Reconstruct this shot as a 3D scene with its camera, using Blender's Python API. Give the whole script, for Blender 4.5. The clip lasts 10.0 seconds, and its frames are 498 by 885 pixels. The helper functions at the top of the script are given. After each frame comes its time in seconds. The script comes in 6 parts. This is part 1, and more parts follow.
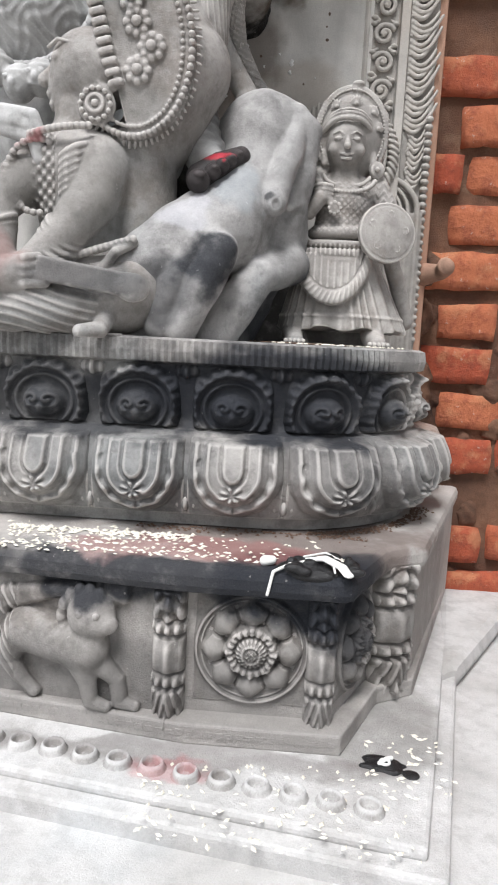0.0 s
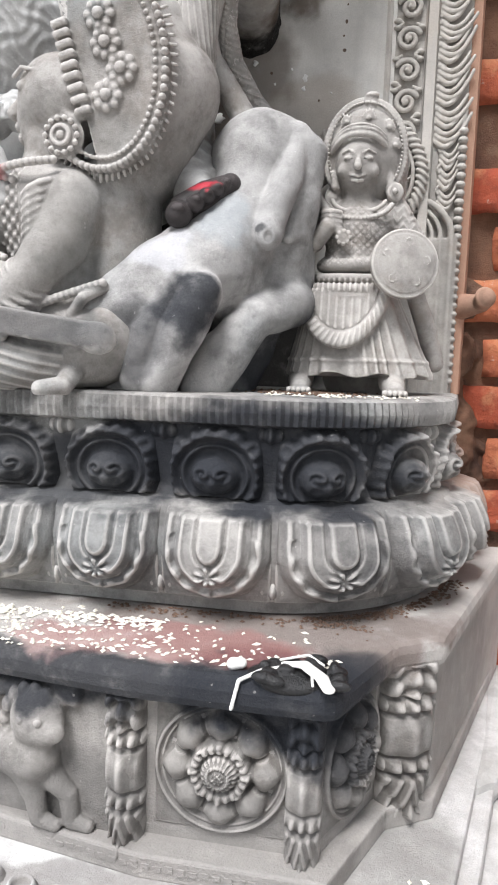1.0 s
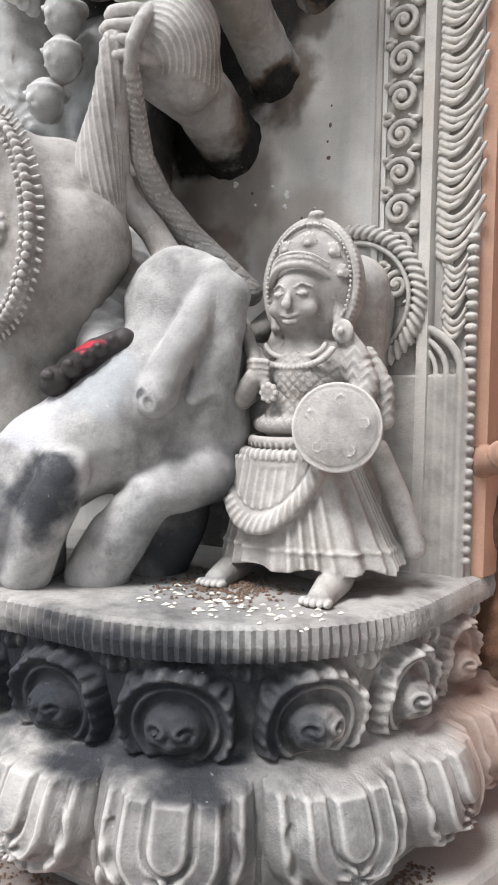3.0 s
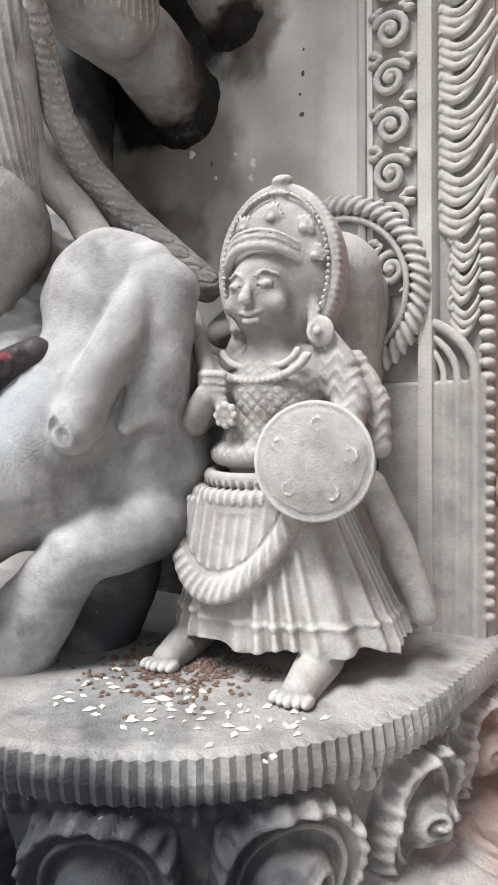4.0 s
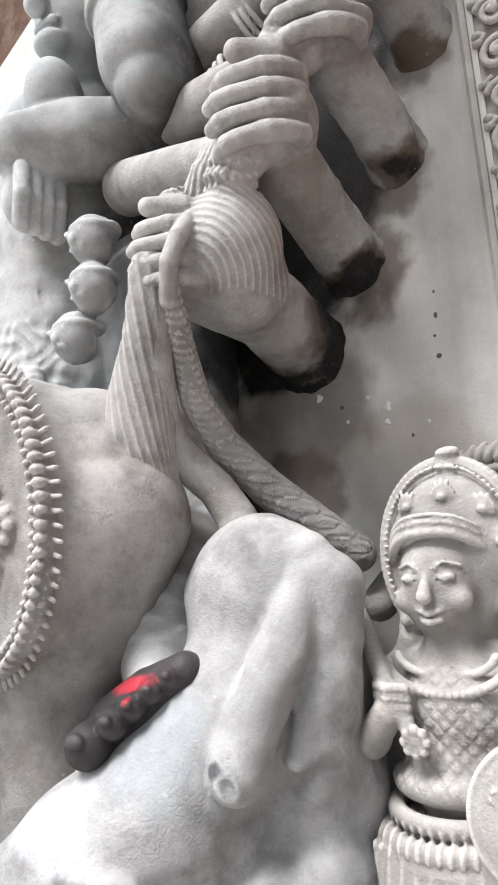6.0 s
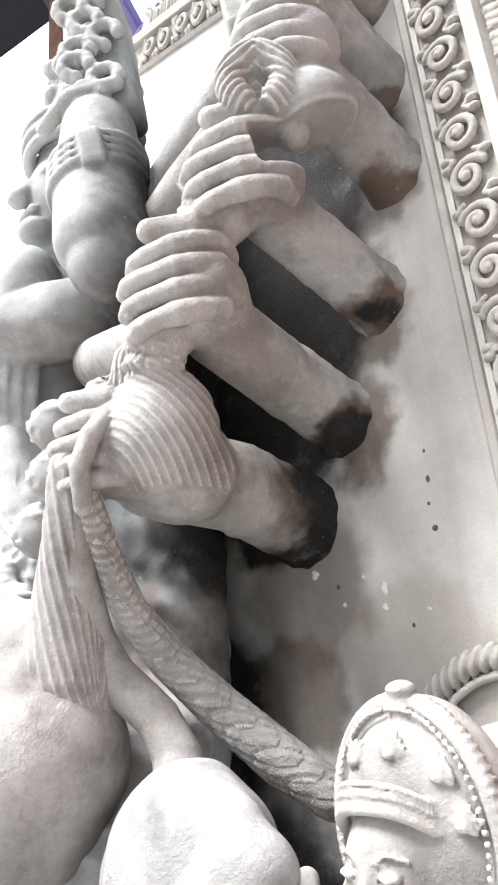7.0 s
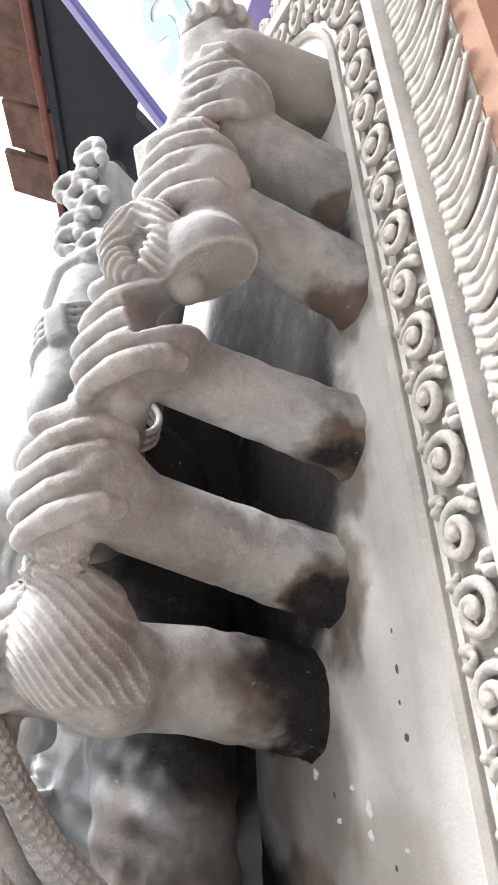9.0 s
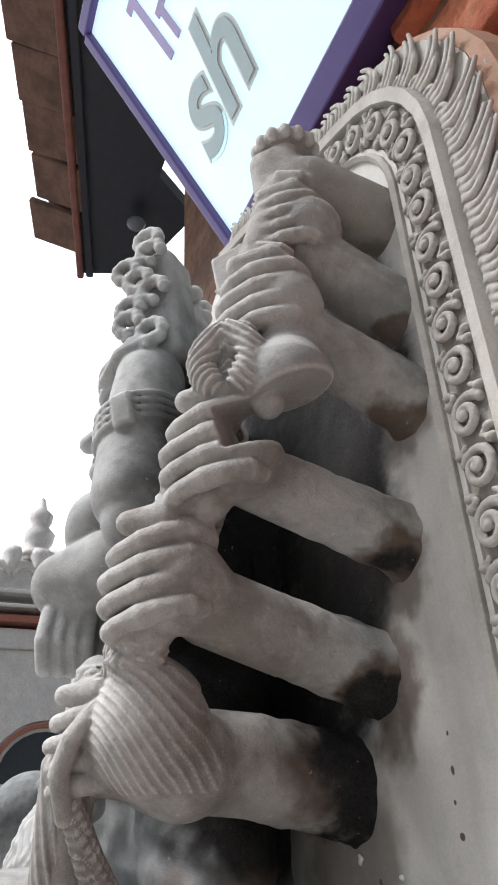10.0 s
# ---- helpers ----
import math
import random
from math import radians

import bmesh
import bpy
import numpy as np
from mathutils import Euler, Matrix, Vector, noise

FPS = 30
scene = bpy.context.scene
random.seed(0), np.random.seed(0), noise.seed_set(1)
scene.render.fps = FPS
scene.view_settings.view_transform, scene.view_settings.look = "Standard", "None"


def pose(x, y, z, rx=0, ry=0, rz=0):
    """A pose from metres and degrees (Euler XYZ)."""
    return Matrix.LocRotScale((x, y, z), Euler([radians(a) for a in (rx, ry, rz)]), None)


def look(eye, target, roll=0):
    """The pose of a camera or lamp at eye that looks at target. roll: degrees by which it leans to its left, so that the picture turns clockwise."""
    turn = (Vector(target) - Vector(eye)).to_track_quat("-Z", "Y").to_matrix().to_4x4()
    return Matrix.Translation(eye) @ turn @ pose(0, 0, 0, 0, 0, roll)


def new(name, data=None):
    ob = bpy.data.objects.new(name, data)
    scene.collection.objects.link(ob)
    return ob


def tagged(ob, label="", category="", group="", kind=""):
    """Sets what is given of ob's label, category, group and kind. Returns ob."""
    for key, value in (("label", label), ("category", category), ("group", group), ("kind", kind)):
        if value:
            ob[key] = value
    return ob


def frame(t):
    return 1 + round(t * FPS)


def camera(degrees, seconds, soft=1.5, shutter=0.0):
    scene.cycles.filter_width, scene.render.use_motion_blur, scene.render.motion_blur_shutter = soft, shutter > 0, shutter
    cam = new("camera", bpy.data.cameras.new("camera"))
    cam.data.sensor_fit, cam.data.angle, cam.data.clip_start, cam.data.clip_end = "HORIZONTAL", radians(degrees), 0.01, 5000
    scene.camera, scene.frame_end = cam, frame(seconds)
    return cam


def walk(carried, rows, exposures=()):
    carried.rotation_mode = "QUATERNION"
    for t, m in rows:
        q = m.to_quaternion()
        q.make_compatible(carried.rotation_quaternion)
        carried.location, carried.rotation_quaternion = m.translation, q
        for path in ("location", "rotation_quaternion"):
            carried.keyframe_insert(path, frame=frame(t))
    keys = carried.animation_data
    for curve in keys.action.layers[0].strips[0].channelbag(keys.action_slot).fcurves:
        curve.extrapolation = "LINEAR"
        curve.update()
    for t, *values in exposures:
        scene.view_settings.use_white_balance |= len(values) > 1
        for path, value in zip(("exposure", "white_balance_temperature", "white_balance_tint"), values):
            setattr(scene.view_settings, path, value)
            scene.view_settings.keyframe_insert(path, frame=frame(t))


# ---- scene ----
cam = camera(39.3, 10.0, soft=1.9)
PATH = [
    (0, (-0.114, -1.235, 0.432), (-0.216, 0.742, 0.146), 3.0),
    (0.5, (-0.048, -1.17, 0.449), (-0.26, 0.796, 0.15), 2.9),
    (1, (-0.012, -1.093, 0.472), (-0.361, 0.862, 0.237), 1.9),
    (1.5, (0.159, -1.024, 0.492), (-0.476, 0.856, 0.24), 3.1),
    (2, (0.251, -0.993, 0.526), (-0.58, 0.814, 0.316), 0.5),
    (2.5, (0.23, -0.926, 0.54), (-0.622, 0.872, 0.337), -0.7),
    (3, (0.27, -0.799, 0.596), (-0.722, 0.936, 0.549), 1.4),
    (3.2, (0.284, -0.741, 0.603), (-0.713, 0.991, 0.542), 2.2),
    (4.3, (0.189, -0.621, 0.629), (-0.814, 1.109, 0.586), -2.5),
    (4.5, (0.169, -0.612, 0.63), (-0.83, 1.121, 0.601), -3.7),
    (5, (0.142, -0.593, 0.671), (-0.99, 1.05, 0.807), -1.9),
    (5.2, (0.134, -0.593, 0.685), (-1.055, 1.002, 0.888), -1.2),
    (6.3, (0.166, -0.616, 0.766), (-1.024, 0.922, 1.234), -4.9),
    (6.5, (0.184, -0.587, 0.784), (-1.038, 0.896, 1.338), -5.2),
    (7, (0.223, -0.464, 0.822), (-1.174, 0.8, 1.494), -5.3),
    (7.5, (0.244, -0.394, 0.835), (-1.19, 0.818, 1.527), -7.1),
    (8, (0.263, -0.351, 0.852), (-1.234, 0.728, 1.623), -6.4),
    (8.5, (0.301, -0.269, 0.875), (-1.319, 0.561, 1.705), -4.9),
    (9, (0.312, -0.246, 0.905), (-1.343, 0.421, 1.807), -4.7),
    (9.5, (0.345, -0.266, 0.934), (-1.245, 0.375, 1.963), -3.9),
    (10, (0.349, -0.332, 0.934), (-1.241, 0.373, 1.922), -2.7),
]
EXPOSURES = [(t, stops, 6300, 11) for t, stops in ((0, 0.38), (1, 0.68), (2.5, 0.8), (3.2, 0.8), (4.5, 0.84), (5.2, 0.28), (6.5, 1.45), (7.5, 1.65), (8.5, 1.75), (9.2, 1.6), (9.6, 1.12), (10, 0.66))]
walk(cam, [(t, look(eye, target, roll)) for t, eye, target, roll in PATH], EXPOSURES)

# ---------------------------------------------------------------- light
world = bpy.data.worlds.new("overcast")
scene.world = world
world.use_nodes = True
wn, wl = world.node_tree.nodes, world.node_tree.links
sky = wn.new("ShaderNodeTexSky")
sky.sky_type, sky.sun_disc = "NISHITA", False
sky.sun_elevation, sky.sun_rotation = radians(55), radians(196)
grey = wn.new("ShaderNodeHueSaturation")
grey.inputs["Saturation"].default_value = 0.12
wl.new(sky.outputs[0], grey.inputs["Color"])
wl.new(grey.outputs[0], wn["Background"].inputs[0])
wn["Background"].inputs[1].default_value = 0.068
sun = new("sun", bpy.data.lights.new("sun", "SUN"))
sun.data.energy, sun.data.angle, sun.data.color = 4.2, radians(28), (1.0, 0.975, 0.95)
sun.matrix_world = look((-0.8, -2.4, 4.2), (0, 0, 0))


# ---------------------------------------------------------------- materials
def material(name):
    m = bpy.data.materials.new(name)
    m.use_nodes = True
    return m, m.node_tree.nodes, m.node_tree.links, m.node_tree.nodes["Principled BSDF"]


def node(n, kind, **values):
    made = n.new(kind)
    for key, value in values.items():
        made.inputs[key.replace("_", " ")].default_value = value
    return made


def noise_tex(n, l, where, scale, detail=6.0, rough=0.6, stretch=None):
    if stretch:
        mp = n.new("ShaderNodeMapping")
        mp.inputs["Scale"].default_value = stretch
        l.new(where, mp.inputs["Vector"])
        where = mp.outputs[0]
    t = n.new("ShaderNodeTexNoise")
    t.inputs["Scale"].default_value, t.inputs["Detail"].default_value, t.inputs["Roughness"].default_value = scale, detail, rough
    l.new(where, t.inputs["Vector"])
    return t.outputs["Fac"]


def ramp(n, l, fac, lo, hi, a=0.0, b=1.0):
    r = n.new("ShaderNodeMapRange")
    r.interpolation_type = "SMOOTHSTEP"
    for key, v in zip(("From Min", "From Max", "To Min", "To Max"), (lo, hi, a, b)):
        r.inputs[key].default_value = v
    l.new(fac, r.inputs["Value"])
    return r.outputs["Result"]


def arith(n, l, op, a, b=None):
    m = n.new("ShaderNodeMath")
    m.operation = op
    for i, v in enumerate((a, b)):
        if v is None:
            continue
        if isinstance(v, (int, float)):
            m.inputs[i].default_value = v
        else:
            l.new(v, m.inputs[i])
    return m.outputs[0]


def mix(n, l, fac, a, b, blend="MIX"):
    m = n.new("ShaderNodeMixRGB")
    m.blend_type = blend
    for key, v in zip(("Fac", "Color1", "Color2"), (fac, a, b)):
        if isinstance(v, (int, float)):
            m.inputs[key].default_value = v
        elif isinstance(v, tuple):
            m.inputs[key].default_value = (*v, 1)
        else:
            l.new(v, m.inputs[key])
    return m.outputs[0]


def blot(n, l, warped, centre, size):
    """A patch of irregular outline round a centre: 1 inside, 0 outside."""
    sub = n.new("ShaderNodeVectorMath")
    sub.operation = "SUBTRACT"
    l.new(warped, sub.inputs[0])
    sub.inputs[1].default_value = centre
    div = n.new("ShaderNodeVectorMath")
    div.operation = "DIVIDE"
    l.new(sub.outputs[0], div.inputs[0])
    div.inputs[1].default_value = size
    ln = n.new("ShaderNodeVectorMath")
    ln.operation = "LENGTH"
    l.new(div.outputs[0], ln.inputs[0])
    return ramp(n, l, ln.outputs["Value"], 1.0, 0.62)


def stone(name, light, dark, rough=0.7, patches=(), top_pale=0.35, streak=0.0, bump=0.25, grain=1.0, edge_pale=0.5, rust=0.0, grime=0.0, pits=()):
    """Carved stone: mottled grey, paler convex edges, paler upward faces, patches (colour, centre, size, strength)."""
    m, n, l, b = material(name)
    where = n.new("ShaderNodeTexCoord").outputs["Object"]
    geo = n.new("ShaderNodeNewGeometry")
    big = noise_tex(n, l, where, 7.0, 5, 0.65)
    mid = noise_tex(n, l, where, 34.0, 6, 0.65)
    fine = noise_tex(n, l, where, 420.0, 3, 0.7)
    col = mix(n, l, ramp(n, l, big, 0.36, 0.64), dark, light)
    col = mix(n, l, ramp(n, l, mid, 0.46, 0.68, 0.0, 0.45), col, tuple(c * 0.6 for c in dark))
    tint = noise_tex(n, l, where, 4.3, 3, 0.5)
    col = mix(n, l, ramp(n, l, tint, 0.52, 0.7, 0.0, 0.35), col, (light[0] * 0.74, light[1] * 0.86, light[2] * 0.93))
    if rust:
        col = mix(n, l, ramp(n, l, noise_tex(n, l, where, 9.0, 5, 0.7), 0.5, 0.68, 0.0, rust), col, (0.32, 0.235, 0.165))
    if streak:
        runs = noise_tex(n, l, where, 26.0, 4, 0.6, (1.0, 1.0, 0.07))
        col = mix(n, l, ramp(n, l, runs, 0.44, 0.66, 0.0, streak), col, tuple(c * 0.5 for c in dark))
        runs2 = noise_tex(n, l, where, 17.0, 4, 0.6, (1.0, 1.0, 0.09))
        col = mix(n, l, ramp(n, l, runs2, 0.55, 0.72, 0.0, streak * 0.9), col, tuple(min(0.8, c * 1.35) for c in light))
    if grime:
        soil = arith(n, l, "ADD", arith(n, l, "MULTIPLY", noise_tex(n, l, where, 9.0, 9, 0.72), 0.75), arith(n, l, "MULTIPLY", noise_tex(n, l, where, 48.0, 6, 0.7), 0.25))
        col = mix(n, l, ramp(n, l, soil, 0.47, 0.62, 0.0, grime), col, (0.055, 0.054, 0.054))
    # Convex edges are paled in the colour to bring out the carving.
    edge = ramp(n, l, geo.outputs["Pointiness"], 0.503, 0.545, 0.0, edge_pale)
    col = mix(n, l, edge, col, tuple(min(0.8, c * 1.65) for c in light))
    # Upward faces are lightened in the colour, by how far they face up.
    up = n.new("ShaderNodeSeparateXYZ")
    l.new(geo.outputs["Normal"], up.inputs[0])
    lie = arith(n, l, "MULTIPLY", ramp(n, l, up.outputs["Z"], 0.15, 0.95), ramp(n, l, mid, 0.3, 0.6, top_pale, top_pale * 0.4))
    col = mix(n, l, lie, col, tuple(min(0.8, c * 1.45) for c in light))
    if patches:
        wob = n.new("ShaderNodeTexNoise")
        wob.inputs["Scale"].default_value, wob.inputs["Detail"].default_value = 16.0, 6.0
        l.new(where, wob.inputs["Vector"])
        off = n.new("ShaderNodeVectorMath")
        off.operation = "MULTIPLY_ADD"
        l.new(wob.outputs["Color"], off.inputs[0])
        off.inputs[1].default_value = (0.10, 0.10, 0.10)
        shift = n.new("ShaderNodeVectorMath")
        shift.operation = "SUBTRACT"
        l.new(where, shift.inputs[0])
        shift.inputs[1].default_value = (0.05, 0.05, 0.05)
        l.new(shift.outputs[0], off.inputs[2])
        for colour, centre, size, strength in patches:
            f = arith(n, l, "MULTIPLY", blot(n, l, off.outputs[0], centre, size), strength)
            f = arith(n, l, "MULTIPLY", f, ramp(n, l, mid, 0.25, 0.5, 0.8, 1.0))
            col = mix(n, l, f, col, colour)
    if pits:
        small = n.new("ShaderNodeVectorMath")
        small.operation = "MULTIPLY_ADD"
        l.new(wob.outputs["Color"], small.inputs[0])
        small.inputs[1].default_value = (0.013, 0.013, 0.013)
        l.new(where, small.inputs[2])
        for centre, size in pits:
            col = mix(n, l, blot(n, l, small.outputs[0], tuple(q + 0.0065 for q in centre), size), col, (0.13, 0.09, 0.065))
    col = mix(n, l, ramp(n, l, fine, 0.3, 0.7, 0.0, 0.14 * grain), col, tuple(c * 0.45 for c in dark))
    spots = noise_tex(n, l, where, 150.0, 2, 0.5)
    col = mix(n, l, ramp(n, l, spots, 0.72, 0.78, 0.0, 0.22), col, tuple(min(0.8, c * 1.7) for c in light))
    l.new(col, b.inputs["Base Color"])
    l.new(ramp(n, l, mid, 0.3, 0.7, rough - 0.05, rough + 0.2), b.inputs["Roughness"])
    b.inputs["Specular IOR Level"].default_value = 0.25
    hgt = arith(n, l, "ADD", arith(n, l, "MULTIPLY", fine, 0.5), mid)
    bp = n.new("ShaderNodeBump")
    bp.inputs["Strength"].default_value, bp.inputs["Distance"].default_value = bump * 1.3, 0.005
    l.new(hgt, bp.inputs["Height"])
    l.new(bp.outputs[0], b.inputs["Normal"])
    return m


def plain(name, colour, rough=0.6, metal=0.0, var=0.25, scale=30.0, emit=0.0, bump=0.1):
    m, n, l, b = material(name)
    where = n.new("ShaderNodeTexCoord").outputs["Object"]
    f = noise_tex(n, l, where, scale, 6, 0.65)
    col = mix(n, l, ramp(n, l, f, 0.35, 0.7), colour, tuple(c * (1 - var) for c in colour))
    f2 = noise_tex(n, l, where, scale * 7, 4, 0.6)
    col = mix(n, l, ramp(n, l, f2, 0.45, 0.75, 0.0, var), col, tuple(c * (1 - var) for c in colour))
    l.new(col, b.inputs["Base Color"])
    b.inputs["Roughness"].default_value, b.inputs["Metallic"].default_value = rough, metal
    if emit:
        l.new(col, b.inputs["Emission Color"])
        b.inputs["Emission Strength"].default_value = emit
    bp = n.new("ShaderNodeBump")
    bp.inputs["Strength"].default_value, bp.inputs["Distance"].default_value = bump, 0.003
    l.new(f2, bp.inputs["Height"])
    l.new(bp.outputs[0], b.inputs["Normal"])
    return m


# The near-blacks colour real stain and also shade painted into recesses.
SOOT_AND_SHADE, BROWN, RED, INK_AND_SHADE = (0.012, 0.011, 0.011), (0.10, 0.062, 0.04), (0.45, 0.03, 0.05), (0.02, 0.023, 0.03)
POWDER = (0.62, 0.62, 0.66)
STONE_A, STONE_B = (0.40, 0.38, 0.355), (0.235, 0.225, 0.215)
# Black patches behind arms and figures: smoke stain plus painted recess shade.
m_slab = stone("slab_stone", (0.55, 0.515, 0.47), (0.40, 0.37, 0.335), streak=0.5, rust=0.3, top_pale=0.2, pits=[
    ((-0.083, 0.0, 0.930), (0.0032, 0.02, 0.0026)), ((-0.086, 0.0, 0.948), (0.0018, 0.02, 0.0018)), ((-0.083, 0.0, 0.968), (0.0024, 0.02, 0.0034)), ((-0.081, 0.0, 0.992), (0.0017, 0.02, 0.002)), ((-0.19, 0.0, 0.90), (0.0025, 0.02, 0.0025)),
    ((-0.12, 0.0, 0.86), (0.002, 0.02, 0.002))], patches=[
    (BROWN, (-0.23, 0.0, 0.90), (0.09, 0.1, 0.10), 0.6), (BROWN, (-0.155, 0.0, 1.04), (0.055, 0.1, 0.075), 0.8), (BROWN, (-0.11, 0.0, 1.13), (0.05, 0.1, 0.05), 0.7), (BROWN, (-0.075, 0.0, 1.24), (0.045, 0.1, 0.045), 0.6), (SOOT_AND_SHADE, (-0.29, 0.0, 0.985), (0.08, 0.12, 0.06), 1.0),
    (SOOT_AND_SHADE, (-0.26, 0.0, 1.04), (0.13, 0.1, 0.09), 1.0), (SOOT_AND_SHADE, (-0.22, 0.0, 1.10), (0.10, 0.1, 0.08), 1.0), (SOOT_AND_SHADE, (-0.19, 0.0, 1.19), (0.115, 0.1, 0.09), 1.0), (SOOT_AND_SHADE, (-0.33, 0.0, 1.25), (0.19, 0.12, 0.32), 1.0), (SOOT_AND_SHADE, (-0.14, 0.0, 1.30), (0.12, 0.1, 0.08), 1.0), (SOOT_AND_SHADE, (-0.13, 0.0, 1.41), (0.10, 0.1, 0.075), 0.95), (SOOT_AND_SHADE, (-0.2, 0.0, 1.5), (0.12, 0.1, 0.08), 0.6),
    (SOOT_AND_SHADE, (-0.40, 0.0, 0.80), (0.14, 0.12, 0.12), 1.0), (SOOT_AND_SHADE, (-0.17, 0.0, 1.20), (0.085, 0.1, 0.12), 1.0), (SOOT_AND_SHADE, (-0.34, 0.0, 0.60), (0.25, 0.12, 0.17), 1.0), (SOOT_AND_SHADE, (-0.20, 0.0, 0.50), (0.17, 0.12, 0.12), 0.95), (SOOT_AND_SHADE, (-0.22, 0.0, 1.31), (0.13, 0.1, 0.085), 1.0), (SOOT_AND_SHADE, (-0.29, 0.0, 1.38), (0.20, 0.1, 0.12), 1.0), (BROWN, (-0.25, 0.0, 0.82), (0.07, 0.1, 0.06), 0.7), ((0.34, 0.27, 0.2), (-0.12, 0.0, 0.83), (0.09, 0.1, 0.08), 0.4)])
m_frame = stone("frame_stone", (0.48, 0.455, 0.42), (0.30, 0.285, 0.265), edge_pale=0.3, rust=0.25, top_pale=0.2)
m_side = stone("ochre_stone", (0.40, 0.25, 0.18), (0.27, 0.15, 0.105), rust=0.4, streak=0.3)
m_lotus = stone("lotus_stone", (0.41, 0.395, 0.375), (0.22, 0.212, 0.205), edge_pale=0.5, grime=0.6, bump=0.5, patches=[
    (INK_AND_SHADE, (-0.10, -0.34, 0.36), (0.30, 0.13, 0.075), 0.95), (INK_AND_SHADE, (-0.4, -0.34, 0.345), (0.4, 0.12, 0.06), 0.85), (INK_AND_SHADE, (0.0, -0.3, 0.25), (0.10, 0.1, 0.06), 0.5),
    ((0.36, 0.22, 0.16), (0.17, -0.02, 0.3), (0.1, 0.16, 0.2), 0.6)])
m_plinth = stone("plinth_stone", (0.40, 0.38, 0.36), (0.24, 0.23, 0.215), edge_pale=0.55, top_pale=0.12, rust=0.3, grime=0.6, streak=0.25, bump=0.5, patches=[
    ((0.16, 0.15, 0.14), (0.15, -0.3, 0.07), (0.16, 0.35, 0.13), 0.55), ((0.14, 0.135, 0.13), (-0.2, -0.5, 0.03), (0.5, 0.14, 0.07), 0.5), ((0.17, 0.13, 0.115), (-0.1, -0.36, 0.185), (0.32, 0.14, 0.03), 0.75),
    (INK_AND_SHADE, (-0.07, -0.5, 0.165), (0.14, 0.09, 0.07), 1.0), (INK_AND_SHADE, (-0.3, -0.53, 0.165), (0.35, 0.08, 0.05), 0.95), (INK_AND_SHADE, (-0.65, -0.46, 0.165), (0.30, 0.09, 0.05), 0.95), (INK_AND_SHADE, (-0.01, -0.46, 0.13), (0.06, 0.09, 0.09), 0.85),
    ((0.36, 0.15, 0.14), (-0.22, -0.44, 0.19), (0.2, 0.06, 0.03), 0.55)])
m_ledge = stone("whitewashed_cement", (0.54, 0.535, 0.525), (0.39, 0.38, 0.365), edge_pale=0.2, top_pale=0.1, patches=[
    (RED, (-0.25, -0.62, -0.02), (0.06, 0.05, 0.02), 0.25), ((0.3, 0.29, 0.27), (0.06, -0.3, -0.02), (0.14, 0.25, 0.05), 0.4)])
m_base = stone("pale_base_stone", (0.56, 0.55, 0.54), (0.37, 0.36, 0.345), edge_pale=0.3, top_pale=0.25, grime=0.35, rust=0.2, bump=0.45, patches=[((0.2, 0.19, 0.175), (0.02, -0.42, -0.02), (0.09, 0.16, 0.05), 0.6), ((0.17, 0.15, 0.14), (-0.2, -0.53, -0.02), (0.3, 0.035, 0.03), 0.55), (RED, (-0.22, -0.56, -0.02), (0.05, 0.03, 0.02), 0.3)])
m_statue = stone("statue_stone", (0.44, 0.42, 0.395), (0.27, 0.255, 0.24), edge_pale=0.5, top_pale=0.45, grime=0.3, rust=0.25, bump=0.35)
m_figure = stone("kneeling_stone", (0.43, 0.41, 0.39), (0.26, 0.25, 0.235), edge_pale=0.5, rust=0.25, grime=0.4, bump=0.4, patches=[
    (RED, (-0.49, -0.36, 0.67), (0.05, 0.06, 0.03), 0.5), ((0.25, 0.1, 0.09), (-0.5, -0.4, 0.52), (0.07, 0.09, 0.06), 0.5), (INK_AND_SHADE, (-0.36, -0.4, 0.50), (0.10, 0.1, 0.03), 0.6)])
# Near-black patch low behind the legs paints in shade; knees and hoof are stained.
m_beast = stone("buffalo_stone", (0.50, 0.49, 0.48), (0.31, 0.305, 0.30), edge_pale=0.4, top_pale=0.4, grime=0.45, bump=0.4, patches=[
    (POWDER, (-0.255, -0.315, 0.60), (0.045, 0.05, 0.035), 0.5), ((0.36, 0.40, 0.43), (-0.20, -0.26, 0.63), (0.05, 0.06, 0.05), 0.5), (INK_AND_SHADE, (-0.16, -0.15, 0.5), (0.14, 0.10, 0.12), 0.9), (INK_AND_SHADE, (-0.225, -0.335, 0.53), (0.06, 0.06, 0.05), 0.95), (INK_AND_SHADE, (-0.15, -0.275, 0.612), (0.014, 0.02, 0.018), 0.8), (INK_AND_SHADE, (-0.28, -0.33, 0.49), (0.05, 0.06, 0.06), 0.6), ((0.5, 0.3, 0.33), (-0.15, -0.36, 0.63), (0.04, 0.06, 0.07), 0.45),
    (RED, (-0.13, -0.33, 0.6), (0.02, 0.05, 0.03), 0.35)])
